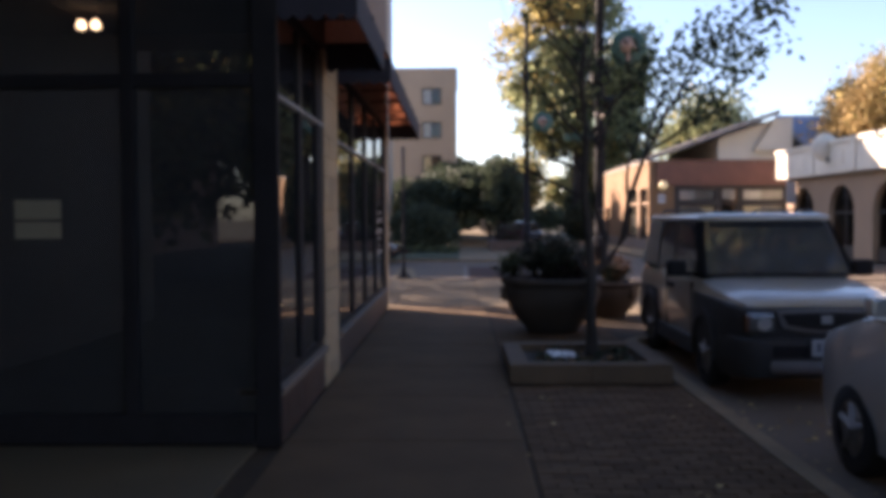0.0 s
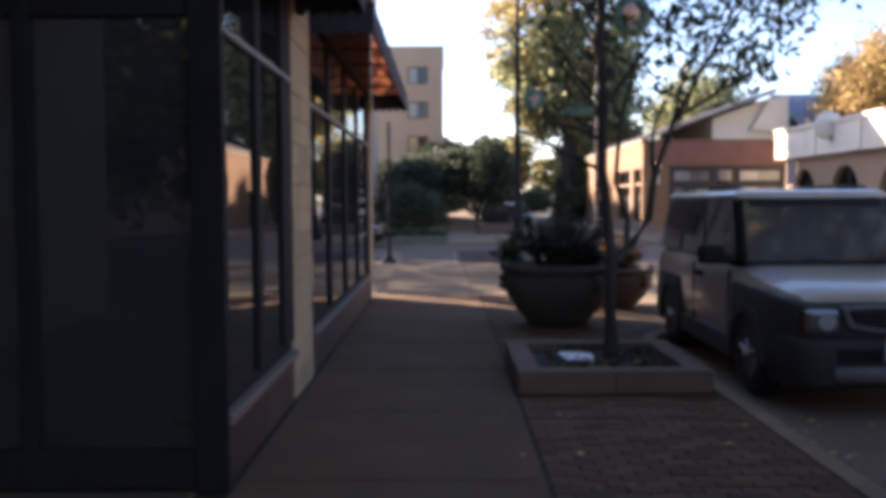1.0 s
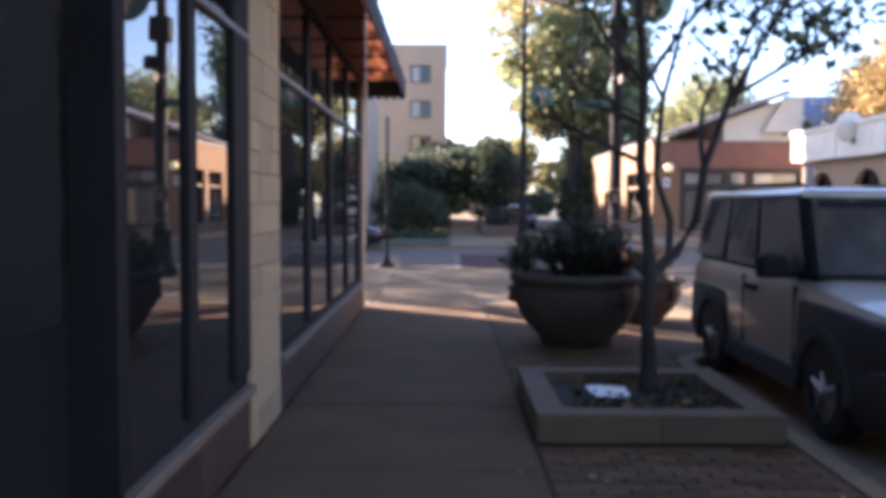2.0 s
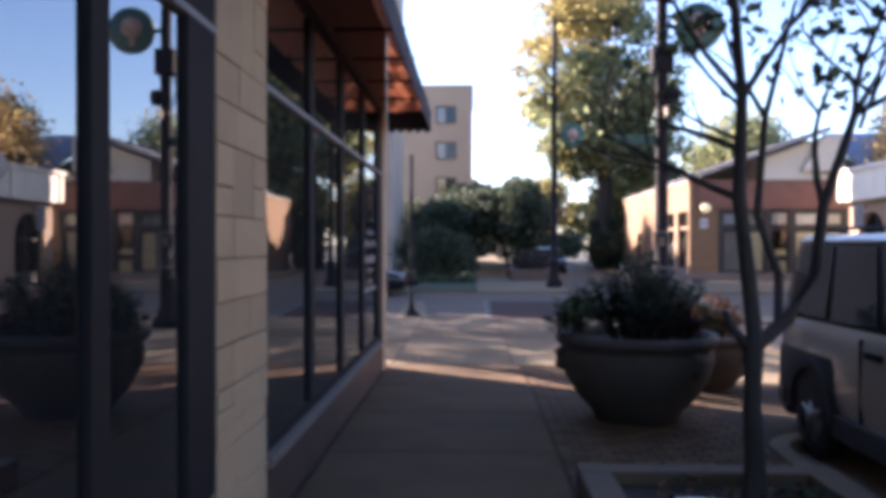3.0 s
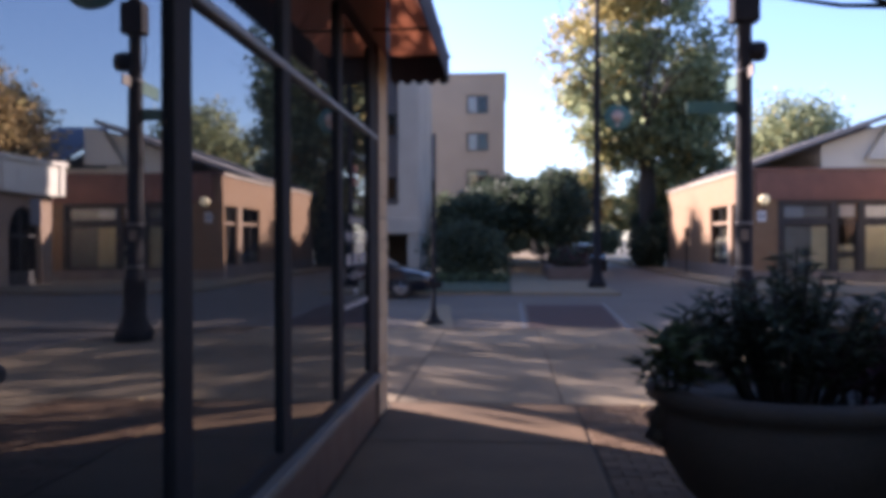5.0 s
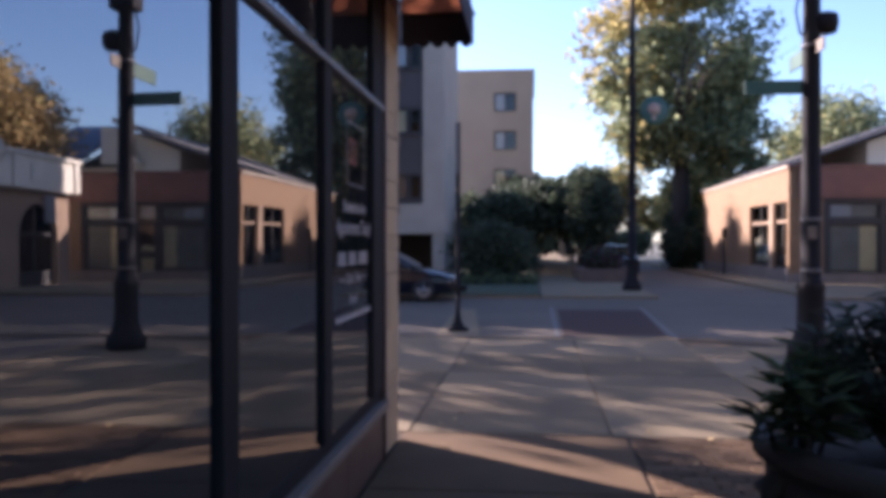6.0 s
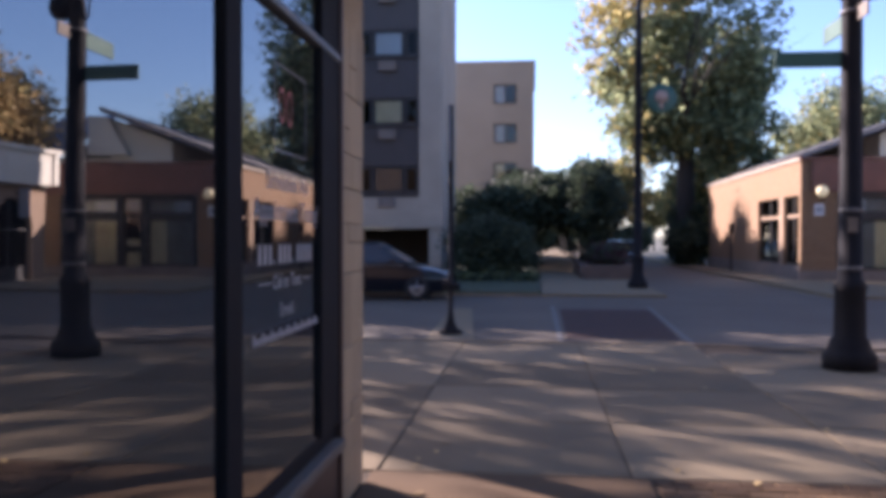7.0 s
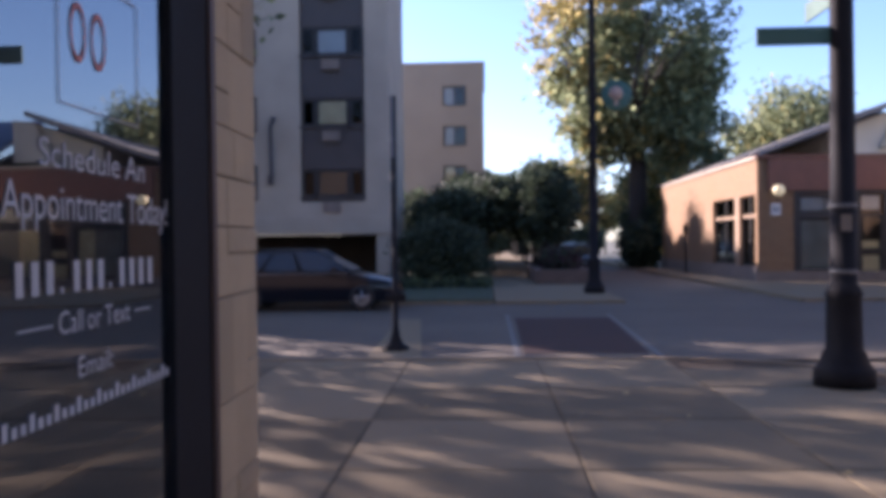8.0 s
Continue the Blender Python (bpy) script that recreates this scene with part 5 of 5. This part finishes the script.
# ---- street lamps, poles ----
def street_lamp(at, label, blades):
    lp = thing("street_lamp", label, "street lamp", pose(*at), group="street lamps")
    bm = bmesh.new()
    lathe(bm, [(0.3, 0.0), (0.3, 0.16), (0.27, 0.2), (0.23, 0.26), (0.21, 0.34), (0.18, 0.38), (0.17, 0.9), (0.185, 0.94), (0.16, 1.0), (0.125, 1.06)], sides=16)
    part("base", bm, BLACKMETAL, lp)
    bm = bmesh.new()
    tube(bm, [(0, 0, 1.0), (0, 0, 3.5), (0, 0, 7.0), (0, 0, 10.2)], [0.13, 0.118, 0.1, 0.08], 14)
    part("post", bm, BLACKMETAL, lp)
    bm = bmesh.new()
    tube(bm, [(0, 0, 10.0), (1.0, 0, 10.05), (2.3, 0, 10.0)], [0.05, 0.045, 0.04], 8)
    tube(bm, [(0, 0, 9.3), (0.5, 0, 9.9)], [0.02, 0.02], 6)
    part("arm", bm, BLACKMETAL, lp)
    hd = bmesh.new()
    tube(hd, [(2.3, 0, 10.02), (2.3, 0, 9.75)], [0.1, 0.16], 12)
    hd = part("lamp_head", hd, BLACKMETAL, lp)
    bm = bmesh.new()
    lathe(bm, [(0.14, -0.02), (0.15, -0.12), (0.11, -0.24), (0.02, -0.3)], 2.3, 0, 9.75, 14)
    part("lamp_glass", bm, LAMPLENS, hd)
    bm = bmesh.new()
    lathe(bm, [(0.001, -0.02), (0.42, -0.02), (0.46, 0.0), (0.42, 0.02), (0.001, 0.02)], 0.68, 0, 5.72, 32, "y")
    d = part("round_sign", bm, GREENSIGN, lp, "round green neighbourhood emblem sign")
    for s in (-1, 1):
        bm = bmesh.new()
        lathe(bm, [(0.001, s * 0.024), (0.2, s * 0.024), (0.2, s * 0.03), (0.001, s * 0.03)], 0.68, 0, 5.78, 20, "y")
        part("emblem", bm, EMBLEM, d)
        boxpart("emblem", (0.63, 0.73, min(s * 0.024, s * 0.031), max(s * 0.024, s * 0.031), 5.42, 5.58), EMBLEM, d)
    boxpart("sign_bracket", (0.08, 0.25, -0.02, 0.02, 5.68, 5.76), BLACKMETAL, lp)
    if blades:
        boxpart("street_name_blade", (-0.86, -0.1, -0.012, 0.012, 3.49, 3.68), GREENSIGN, lp, bevel=0.004, label="green street name blade")
        boxpart("street_name_blade", (-0.012, 0.012, 0.1, 0.98, 3.95, 4.17), GREENSIGN, lp, bevel=0.004, label="green street name blade")
        boxpart("street_name_blade", (0.012, 0.036, -0.42, -0.1, 4.0, 4.16), SILL, lp, bevel=0.004, label="pale sign blade")
        boxpart("control_box", (-0.2, 0.2, -0.16, 0.16, 4.85, 5.35), BLACKMETAL, lp, bevel=0.03)
        bm = bmesh.new()
        lathe(bm, [(0.02, -0.16), (0.14, -0.14), (0.16, 0.0), (0.14, 0.1), (0.03, 0.14)], 0.2, 0, 4.42, 14, "x")
        part("camera_dome", bm, BLACKMETAL, lp)
        bm = bmesh.new()
        tube(bm, [(-0.14, 0, 4.9), (-0.2, 0, 4.6), (-0.15, 0, 4.3), (-0.1, 0, 4.25)], [0.015] * 4, 6)
        part("cable", bm, BLACKMETAL, lp)
        st = boxpart("sticker", (-0.07, 0.03, -0.15, -0.126, 1.58, 1.75), SILL, lp, label="pale peeling paper sticker")
        for z in (1.15, 1.82, 4.1):
            bm = bmesh.new()
            lathe(bm, [(0.132, z), (0.136, z + 0.01), (0.136, z + 0.03), (0.132, z + 0.04)], sides=16)
            part("steel_band", bm, GREYTRIM, lp)
    return lp


street_lamp((3.67, 19.62, 0), "tall dark street lamp post with green signs", True)
street_lamp((3.16, 35.9, 0), "tall dark street lamp post across the junction", False)

sp = thing("sign_pole", "slim dark steel pole bolted to the pavement", "pole", pose(-1.34, 23.4, -0.08))
bm = bmesh.new()
tube(bm, [(0, 0, 0.05), (0, 0, 3.78)], [0.045, 0.045], 10)
part("pole", bm, BLACKMETAL, sp)
bm = bmesh.new()
lathe(bm, [(0.2, 0.0), (0.2, 0.05), (0.12, 0.1), (0.07, 0.2), (0.05, 0.34)], sides=16)
part("base", bm, BLACKMETAL, sp)
boxpart("sign_plate", (-0.008, 0.008, -0.23, 0.23, 2.85, 3.75), BARGREY, sp, bevel=0.003)
boxpart("bracket", (-0.14, 0.16, -0.05, 0.05, 0.72, 0.84), BLACKMETAL, sp, bevel=0.02)


# ---- raised tree bed with its tree ----
bed = thing("tree_bed", "low brick-capped raised bed around a young tree", "planter")
bx0, bx1, by0, by1, bh = 0.78, 2.4, 7.1, 8.75, 0.19
boxpart("soil", (bx0 + 0.2, bx1 - 0.2, by0 + 0.2, by1 - 0.2, 0.0, 0.1), SOIL, bed)
WALLST = material("weathered_block", (0.128, 0.083, 0.048), 0.9, vary=0.3, scale=3, grain=60, bump=0.6)
for a, b, c, d, n, ax in ((bx0, bx1, by0, by0 + 0.2, 2, 0), (bx0, bx1, by1 - 0.2, by1, 2, 0), (bx0, bx0 + 0.2, by0 + 0.2, by1 - 0.2, 2, 1), (bx1 - 0.2, bx1, by0 + 0.2, by1 - 0.2, 2, 1)):
    for i in range(n):
        if ax == 0:
            q = (a + (b - a) * i / n + 0.002, a + (b - a) * (i + 1) / n - 0.002, c, d)
        else:
            q = (a, b, c + (d - c) * i / n + 0.002, c + (d - c) * (i + 1) / n - 0.002)
        boxpart("block", (*q, 0.0, bh + random.uniform(-0.004, 0.004)), WALLST, bed, bevel=0.012)
pp = thing("paper_sheet", "crumpled white paper lying on dark soil", "litter", pose(1.38, 7.85, 0.17, 12, 3, 8))
vs, fs = [], []
for i in range(7):
    for j in range(5):
        vs.append((-0.15 + 0.3 * i / 6, -0.1 + 0.2 * j / 4, 0.012 + 0.004 * math.sin(i * 1.1 + j * 1.3)))
for i in range(6):
    for j in range(4):
        a = i * 5 + j
        fs.append((a, a + 5, a + 6, a + 1))
ob = raw("sheet", vs, fs, [PAPER], pp)
ob.modifiers.new("thick", "SOLIDIFY").thickness = 0.002

rnd = random.Random(77)
yt = thing("young_tree", "young mostly bare street tree with a few leaves", "tree", pose(1.76, 8.22, 0.08))
bm = bmesh.new()
tips = []
tube(bm, [(0, 0, 0), (0.0, 0, 0.25), (-0.02, 0, 0.6), (0, 0, 0.98)], [0.085, 0.06, 0.052, 0.056], 12)
tube(bm, [(-0.01, 0, 0.9), (-0.14, 0.02, 1.05), (-0.17, 0.02, 1.14)], [0.036, 0.026, 0.02], 7)
stem = [(0, 0, 0.95), (-0.03, 0.02, 1.3), (-0.08, 0.05, 1.8), (-0.05, 0.1, 2.4), (-0.1, 0.12, 3.1), (-0.04, 0.15, 3.8)]
tube(bm, stem, [0.05, 0.045, 0.04, 0.034, 0.026, 0.016], 10)
limb = [(0.02, 0, 0.95), (0.2, 0.03, 1.1), (0.36, 0.05, 1.35), (0.42, 0.08, 1.75), (0.62, 0.12, 2.3), (0.95, 0.1, 2.9), (1.3, 0.1, 3.4)]
tube(bm, limb, [0.046, 0.042, 0.037, 0.031, 0.025, 0.018, 0.01], 9)
limb2 = [(0.14, 0.02, 1.06), (0.17, 0.1, 1.35), (0.06, 0.16, 1.7), (0.12, 0.2, 2.3), (0.3, 0.2, 3.0)]
tube(bm, limb2, [0.03, 0.028, 0.024, 0.02, 0.012], 8)
for p, d, l, r in ((stem[2], (-1, 0.3, 0.45), 0.9, 0.026), (stem[3], (-0.9, -0.4, 0.9), 0.9, 0.022), (stem[3], (0.7, 0.5, 1.1), 0.9, 0.024), (stem[4], (-0.7, 0.2, 1), 0.8, 0.018),
                   (stem[4], (0.6, -0.4, 1), 0.8, 0.018), (limb[3], (-0.1, 0.5, 1), 0.9, 0.024), (limb[4], (0.9, -0.3, 0.5), 0.9, 0.022), (limb[4], (0.1, 0.5, 1), 0.9, 0.022),
                   (limb[5], (0.9, 0.1, 0.35), 0.9, 0.016), (limb[5], (0.2, -0.4, 1), 0.8, 0.016), (limb2[3], (-0.2, 0.6, 1), 0.9, 0.018), (stem[5], (0.1, 0.1, 1), 0.9, 0.018), (limb[6], (0.8, 0, 0.6), 0.7, 0.012)):
    grow(bm, p, d, l, r, 1, rnd, tips, spread=0.6, sides=6)
bare = []
for k in range(15):
    p = Vector(stem[2]).lerp(Vector(stem[5]), rnd.random()) if k < 10 else Vector(limb[3]).lerp(Vector(limb[5]), rnd.random())
    a = rnd.uniform(2.2, 4.2) if k < 8 else rnd.uniform(0, 6.3)
    grow(bm, p, (math.cos(a), math.sin(a) * 0.7, rnd.uniform(0.3, 1.0)), rnd.uniform(0.55, 0.95), 0.014, 1, rnd, bare, spread=0.7, sides=5)
part("trunk", bm, BARK, yt)
upper = [p for p, d in tips if p.z > 2.5 and (p.x > 0.55 or rnd.random() < 0.45)]
leaves("foliage", upper, 26, 0.24, 0.055, [LEAFD, LEAFG], rnd, yt, lambda q, rs: 1 if rs.random() < 0.4 else 0)
rnd = random.Random(78)
gc = thing("ground_cover", "low dark green plants and leaf litter on soil", "plants", pose(0, 0, 0), kind="stuff")
leaves("plants", [Vector((rnd.uniform(bx0 + 0.3, bx1 - 0.3), rnd.uniform(by0 + 0.25, by1 - 0.25), 0.13)) for i in range(45)], 12, 0.08, 0.045, [LEAFD, LEAFB], rnd, gc, lambda q, rs: 1 if rs.random() < 0.35 else 0)


# ---- bowl planters ----
def bowl(at, r, h, label):
    p = thing("bowl_planter", label, "planter", pose(*at), group="bowl planters")
    bm = bmesh.new()
    prof = [(r * 0.5, 0.0), (r * 0.53, 0.03), (r * 0.56, h * 0.1), (r * 0.74, h * 0.28), (r * 0.88, h * 0.5), (r * 0.94, h * 0.68), (r * 0.93, h * 0.8), (r * 0.9, h * 0.84),
            (r * 0.95, h * 0.86), (r, h * 0.9), (r * 1.01, h * 0.95), (r * 0.98, h), (r * 0.9, h), (r * 0.87, h * 0.93), (r * 0.85, h * 0.86), (0.02, h * 0.86)]
    lathe(bm, prof, sides=48)
    part("bowl", bm, POT, p)
    for k in range(3):
        a = 2 * math.pi * k / 3 + 3.25
        bm = bmesh.new()
        c, s_ = math.cos(a), math.sin(a)
        tube(bm, [(c * r * 0.9, s_ * r * 0.9, h * 0.82), (c * r * 1.0, s_ * r * 1.0, h * 0.76), (c * r * 0.99, s_ * r * 0.99, h * 0.66), (c * r * 0.9, s_ * r * 0.9, h * 0.6)], [0.05, 0.05, 0.05, 0.04], 8)
        part("lug", bm, POT, p)
    bm = bmesh.new()
    lathe(bm, [(0.01, h * 0.88), (r * 0.84, h * 0.88), (r * 0.84, h * 0.87), (0.01, h * 0.87)], sides=32)
    part("soil", bm, SOIL, p)
    return p


def spiky_plant(name, label, at, height, spread, stems, leaf_len, mats, seed, width=0.16):
    """Stems carrying whorls of long pointed leaves."""
    rnd = random.Random(seed)
    th = thing(name, label, "plant", pose(*at))
    bm = bmesh.new()
    vs, fs, mi = [], [], []
    for s in range(stems):
        a = rnd.uniform(0, 2 * math.pi)
        q = spread * math.sqrt(rnd.random())
        top = Vector((math.cos(a) * q, math.sin(a) * q, height * rnd.uniform(0.45, 1.0) * (1 - 0.35 * q / spread)))
        foot = Vector((math.cos(a) * q * 0.45, math.sin(a) * q * 0.45, 0))
        tube(bm, [foot, foot.lerp(top, 0.5) + Vector((0, 0, 0.03)), top], [0.012, 0.009, 0.006], 5)
        m = rnd.randrange(len(mats))
        for k in range(24):
            f = rnd.uniform(0.2, 1.0) ** 0.6
            o = foot.lerp(top, f)
            an = rnd.uniform(0, 2 * math.pi)
            d = Vector((math.cos(an), math.sin(an), rnd.uniform(-0.15, 0.9))).normalized()
            w = d.cross(Vector((0, 0, 1))).normalized() * leaf_len * width
            L = leaf_len * rnd.uniform(0.6, 1.15)
            n0 = len(vs)
            vs += [o, o + d * L * 0.45 + w, o + d * L + Vector((0, 0, -0.18 * L)), o + d * L * 0.45 - w]
            fs.append((n0, n0 + 1, n0 + 2, n0 + 3)), mi.append(m)
    part("stem", bm, BARK, th)
    raw("leaves", vs, fs, mats, th, mi)
    return th


bowl((1.63, 11.2, 0), 0.74, 0.79, "wide dark cast-stone bowl planter with lugs")
bowl((2.72, 12.95, 0), 0.58, 0.6, "smaller cast-stone bowl planter near the kerb")
spiky_plant("planter_shrub", "dense dark green leafy shrub in a bowl", (1.66, 11.22, 0.68), 0.92, 0.58, 92, 0.135, [LEAFS, LEAFD, LEAFS], 61)
spiky_plant("trailing_plant", "spiky long-leaved plant leaning over a bowl rim", (1.0, 11.1, 0.7), 0.62, 0.2, 10, 0.2, [LEAFS, LEAFG], 62, 0.13)
spiky_plant("purple_plant", "dark purple plant among shrub leaves", (1.95, 10.95, 0.69), 0.5, 0.25, 14, 0.12, [LEAFP], 63)
spiky_plant("dry_grass_plant", "russet dry ornamental plant in the smaller bowl", (2.72, 12.95, 0.52), 0.6, 0.42, 60, 0.15, [LEAFB, LEAFD, LEAFB], 64, 0.1)

# ---- lettering on the last pane ----
wl = thing("window_lettering", "white vinyl lettering on dark shop glass", "lettering", pose(GX + 0.003, 13.0, 0, 90, 0, 90))


def text(line, x, z, cap, width, mat, parent):
    """A line of words with that cap height, centred on x and as wide as given; each word is a mesh of its own."""
    def shape(w):
        cu = bpy.data.curves.new("word", "FONT")
        cu.body, cu.size = w, 1.0
        tmp = bpy.data.objects.new("word", cu)
        me = bpy.data.meshes.new_from_object(tmp)
        bpy.data.objects.remove(tmp)
        return me
    got = [shape(w) for w in line.split()]
    spans = [(min(v.co.x for v in me.vertices), max(v.co.x for v in me.vertices)) for me in got]
    total = sum(b - a for a, b in spans) + 0.3 * (len(got) - 1)
    kx, at = width / total, x - width / 2
    for me, (a, b) in zip(got, spans):
        me.transform(Matrix.Translation((at - a * kx, z, 0)) @ Matrix.Diagonal((kx, cap / 0.7, 1, 1)))
        me.materials.append(mat)
        new("word", me).parent = parent
        at += (b - a + 0.3) * kx


text("Schedule An", -0.09, 1.715, 0.07, 0.64, LETTER, wl)
text("Appointment Today!", -0.077, 1.585, 0.088, 1.0, LETTER, wl)
text("Call or Text", -0.11, 1.297, 0.058, 0.43, LETTER, wl)
text("Email:", -0.12, 1.175, 0.055, 0.21, LETTER, wl)
for i in range(12):
    boxpart("bar", (-0.525 + 0.07 * i, -0.525 + 0.07 * i + (0.034 if i not in (3, 7) else 0.014), 1.4, 1.4 + (0.082 if i not in (3, 7) else 0.016), 0, 0.001), LETTER, wl)
for x0, x1 in ((-0.52, -0.36), (0.14, 0.26)):
    boxpart("rule", (x0, x1, 1.32, 1.325, 0, 0.001), LETTER, wl)
for i in range(26):
    h = 0.026 + 0.016 * ((i * 7) % 3 == 0)
    boxpart("bar", (-0.59 + 0.039 * i, -0.59 + 0.039 * i + 0.024, 1.085, 1.085 + h, 0, 0.001), LETTER, wl)
lg = thing("window_emblem", "faint red outlined emblem on shop glass", "lettering", pose(GX + 0.003, 12.95, 0, 90, 0, 90))
for x0, x1, z0, z1 in ((-0.26, 0.24, 2.246, 2.25), (-0.26, 0.24, 1.88, 1.884), (-0.26, -0.256, 1.885, 2.245), (0.236, 0.24, 1.885, 2.245)):
    boxpart("outline", (x0, x1, z0, z1, 0, 0.001), LETTER, lg)
for x in (-0.15, -0.03):
    bm = bmesh.new()
    pts = [(x + 0.045 * math.cos(a), 2.08 + 0.08 * math.sin(a)) for a in (2 * math.pi * k / 20 for k in range(20))]
    for k in range(20):
        p, q = pts[k], pts[(k + 1) % 20]
        bm.faces.new([bm.verts.new((v[0] * f + x * (1 - f), v[1] * f + 2.08 * (1 - f), 0.0006)) for v, f in ((p, 1), (q, 1), (q, 0.78), (p, 0.78))])
    part("emblem", bm, LETTERRED, lg)

# ---- fallen leaves ----
rnd = random.Random(91)
fl = thing("fallen_leaves", "scattered dry leaves on pavement and gutter", "leaves", kind="stuff")
pts = [Vector((rnd.uniform(0.3, 2.4), rnd.uniform(1, 7), 0.008)) for i in range(40)] + [Vector((rnd.uniform(2.65, 3.4), rnd.uniform(-2, 6.9), -0.11)) for i in range(140)]
pts += [Vector((rnd.uniform(-1, 4), rnd.uniform(12.5, 21), 0.008)) for i in range(30)]
vs, fs = [], []
for p in pts:
    a, s = rnd.uniform(0, 6.3), rnd.uniform(0.02, 0.04)
    u, w = Vector((math.cos(a), math.sin(a), 0.25)), Vector((-math.sin(a), math.cos(a), 0.15))
    k = len(vs)
    vs += [p - u * s * 0.2, p + w * s, p + u * s * 1.3, p - w * s * 0.8]
    fs.append((k, k + 1, k + 2, k + 3))
raw("leaf_scatter", vs, fs, [LEAFL], fl)

# ---- pavement slabs and brick pavers, last ----
pav = thing("pavement_slabs", "grey concrete pavement slabs with open joints", "pavement", kind="structure")
cache = {}


def slab(name, x0, x1, y0, y1, z, mat, parent, gap=0.006, depth=0.05, bevel=0.01):
    k = (name, round(x1 - x0, 3), round(y1 - y0, 3))
    if k not in cache:
        bm = bmesh.new()
        a, b = (x1 - x0) / 2 - gap, (y1 - y0) / 2 - gap
        lo = [bm.verts.new((sx * a, sy * b, -depth)) for sx, sy in ((-1, -1), (1, -1), (1, 1), (-1, 1))]
        mid = [bm.verts.new((sx * a, sy * b, -bevel)) for sx, sy in ((-1, -1), (1, -1), (1, 1), (-1, 1))]
        hi = [bm.verts.new((sx * (a - bevel), sy * (b - bevel), 0)) for sx, sy in ((-1, -1), (1, -1), (1, 1), (-1, 1))]
        for r0, r1 in ((lo, mid), (mid, hi)):
            for i in range(4):
                bm.faces.new((r0[i], r0[(i + 1) % 4], r1[(i + 1) % 4], r1[i]))
        bm.faces.new(hi)
        cache[k] = mesh_of(name, bm, mat)
    ob = new(name, cache[k])
    ob.parent = parent
    ob.location = ((x0 + x1) / 2, (y0 + y1) / 2, z)
    return ob


JY = 16.33
for i in range(-13, 4):
    y0 = JY + 1.63 * i
    y1 = y0 + 1.63
    # near slabs take the copy darkened as shade
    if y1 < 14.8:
        slab("walk_slab", FX + 0.01, 0.76, y0, y1, random.uniform(-0.002, 0.002), SHADECONCRETE, pav)
    else:
        for x0 in (-7.5, -5.87, -4.24, -2.61, -0.98, 0.65, 2.28):
            x1 = x0 + 1.63
            top = 21.72 if x0 < 0.7 else 20.9
            if y0 > top - 0.3:
                continue
            slab("slab", x0, x1, y0, min(y1, top), random.uniform(-0.002, 0.002), CONCRETE, pav)
slab("slab", 2.28, 3.91, 13.2, 14.7, 0, CONCRETE, pav)
for i in range(-2, 2):
    slab("slab", 3.91, 4.58, JY + 1.63 * i, JY + 1.63 * (i + 1), 0, CONCRETE, pav)

pb = thing("brick_paving", "brown brick pavers laid beside the kerb", "pavement", kind="structure")
rnd = random.Random(5)
vs, fs = [], []
PX0, PX1 = 0.78, 2.44
ncol = 8
bw = (PX1 - PX0) / ncol
for row in range(-30, 150):
    y0 = 0.102 * row
    for c in range(ncol + 1):
        x0 = max(PX0, PX0 + (c - 0.5 * (row % 2)) * bw)
        x1 = min(PX1, PX0 + (c + 1 - 0.5 * (row % 2)) * bw)
        if x1 - x0 < 0.02 or (y0 + 0.1 > 7.1 and y0 < 8.75) or y0 > 14.6:
            continue
        z = rnd.uniform(-0.004, 0.002)
        if 4.0 < y0 < 7.0:
            slab("brick", round(x0, 3), round(x1, 3), y0, y0 + 0.102, z, PAVER, pb, 0.004, 0.04, 0.004)
        else:
            k = len(vs)
            for zz, e in ((-0.03, 0), (z - 0.004, 0), (z, 0.004)):
                vs += [(x0 + 0.004 + e, y0 + 0.004 + e, zz), (x1 - 0.004 - e, y0 + 0.004 + e, zz), (x1 - 0.004 - e, y0 + 0.098 - e, zz), (x0 + 0.004 + e, y0 + 0.098 - e, zz)]
            for r in (0, 4):
                for i in range(4):
                    fs.append((k + r + i, k + r + (i + 1) % 4, k + r + 4 + (i + 1) % 4, k + r + 4 + i))
            fs.append((k + 8, k + 9, k + 10, k + 11))
tagged(raw("brick_field", vs, fs, [PAVER_ST], pb), kind="stuff")
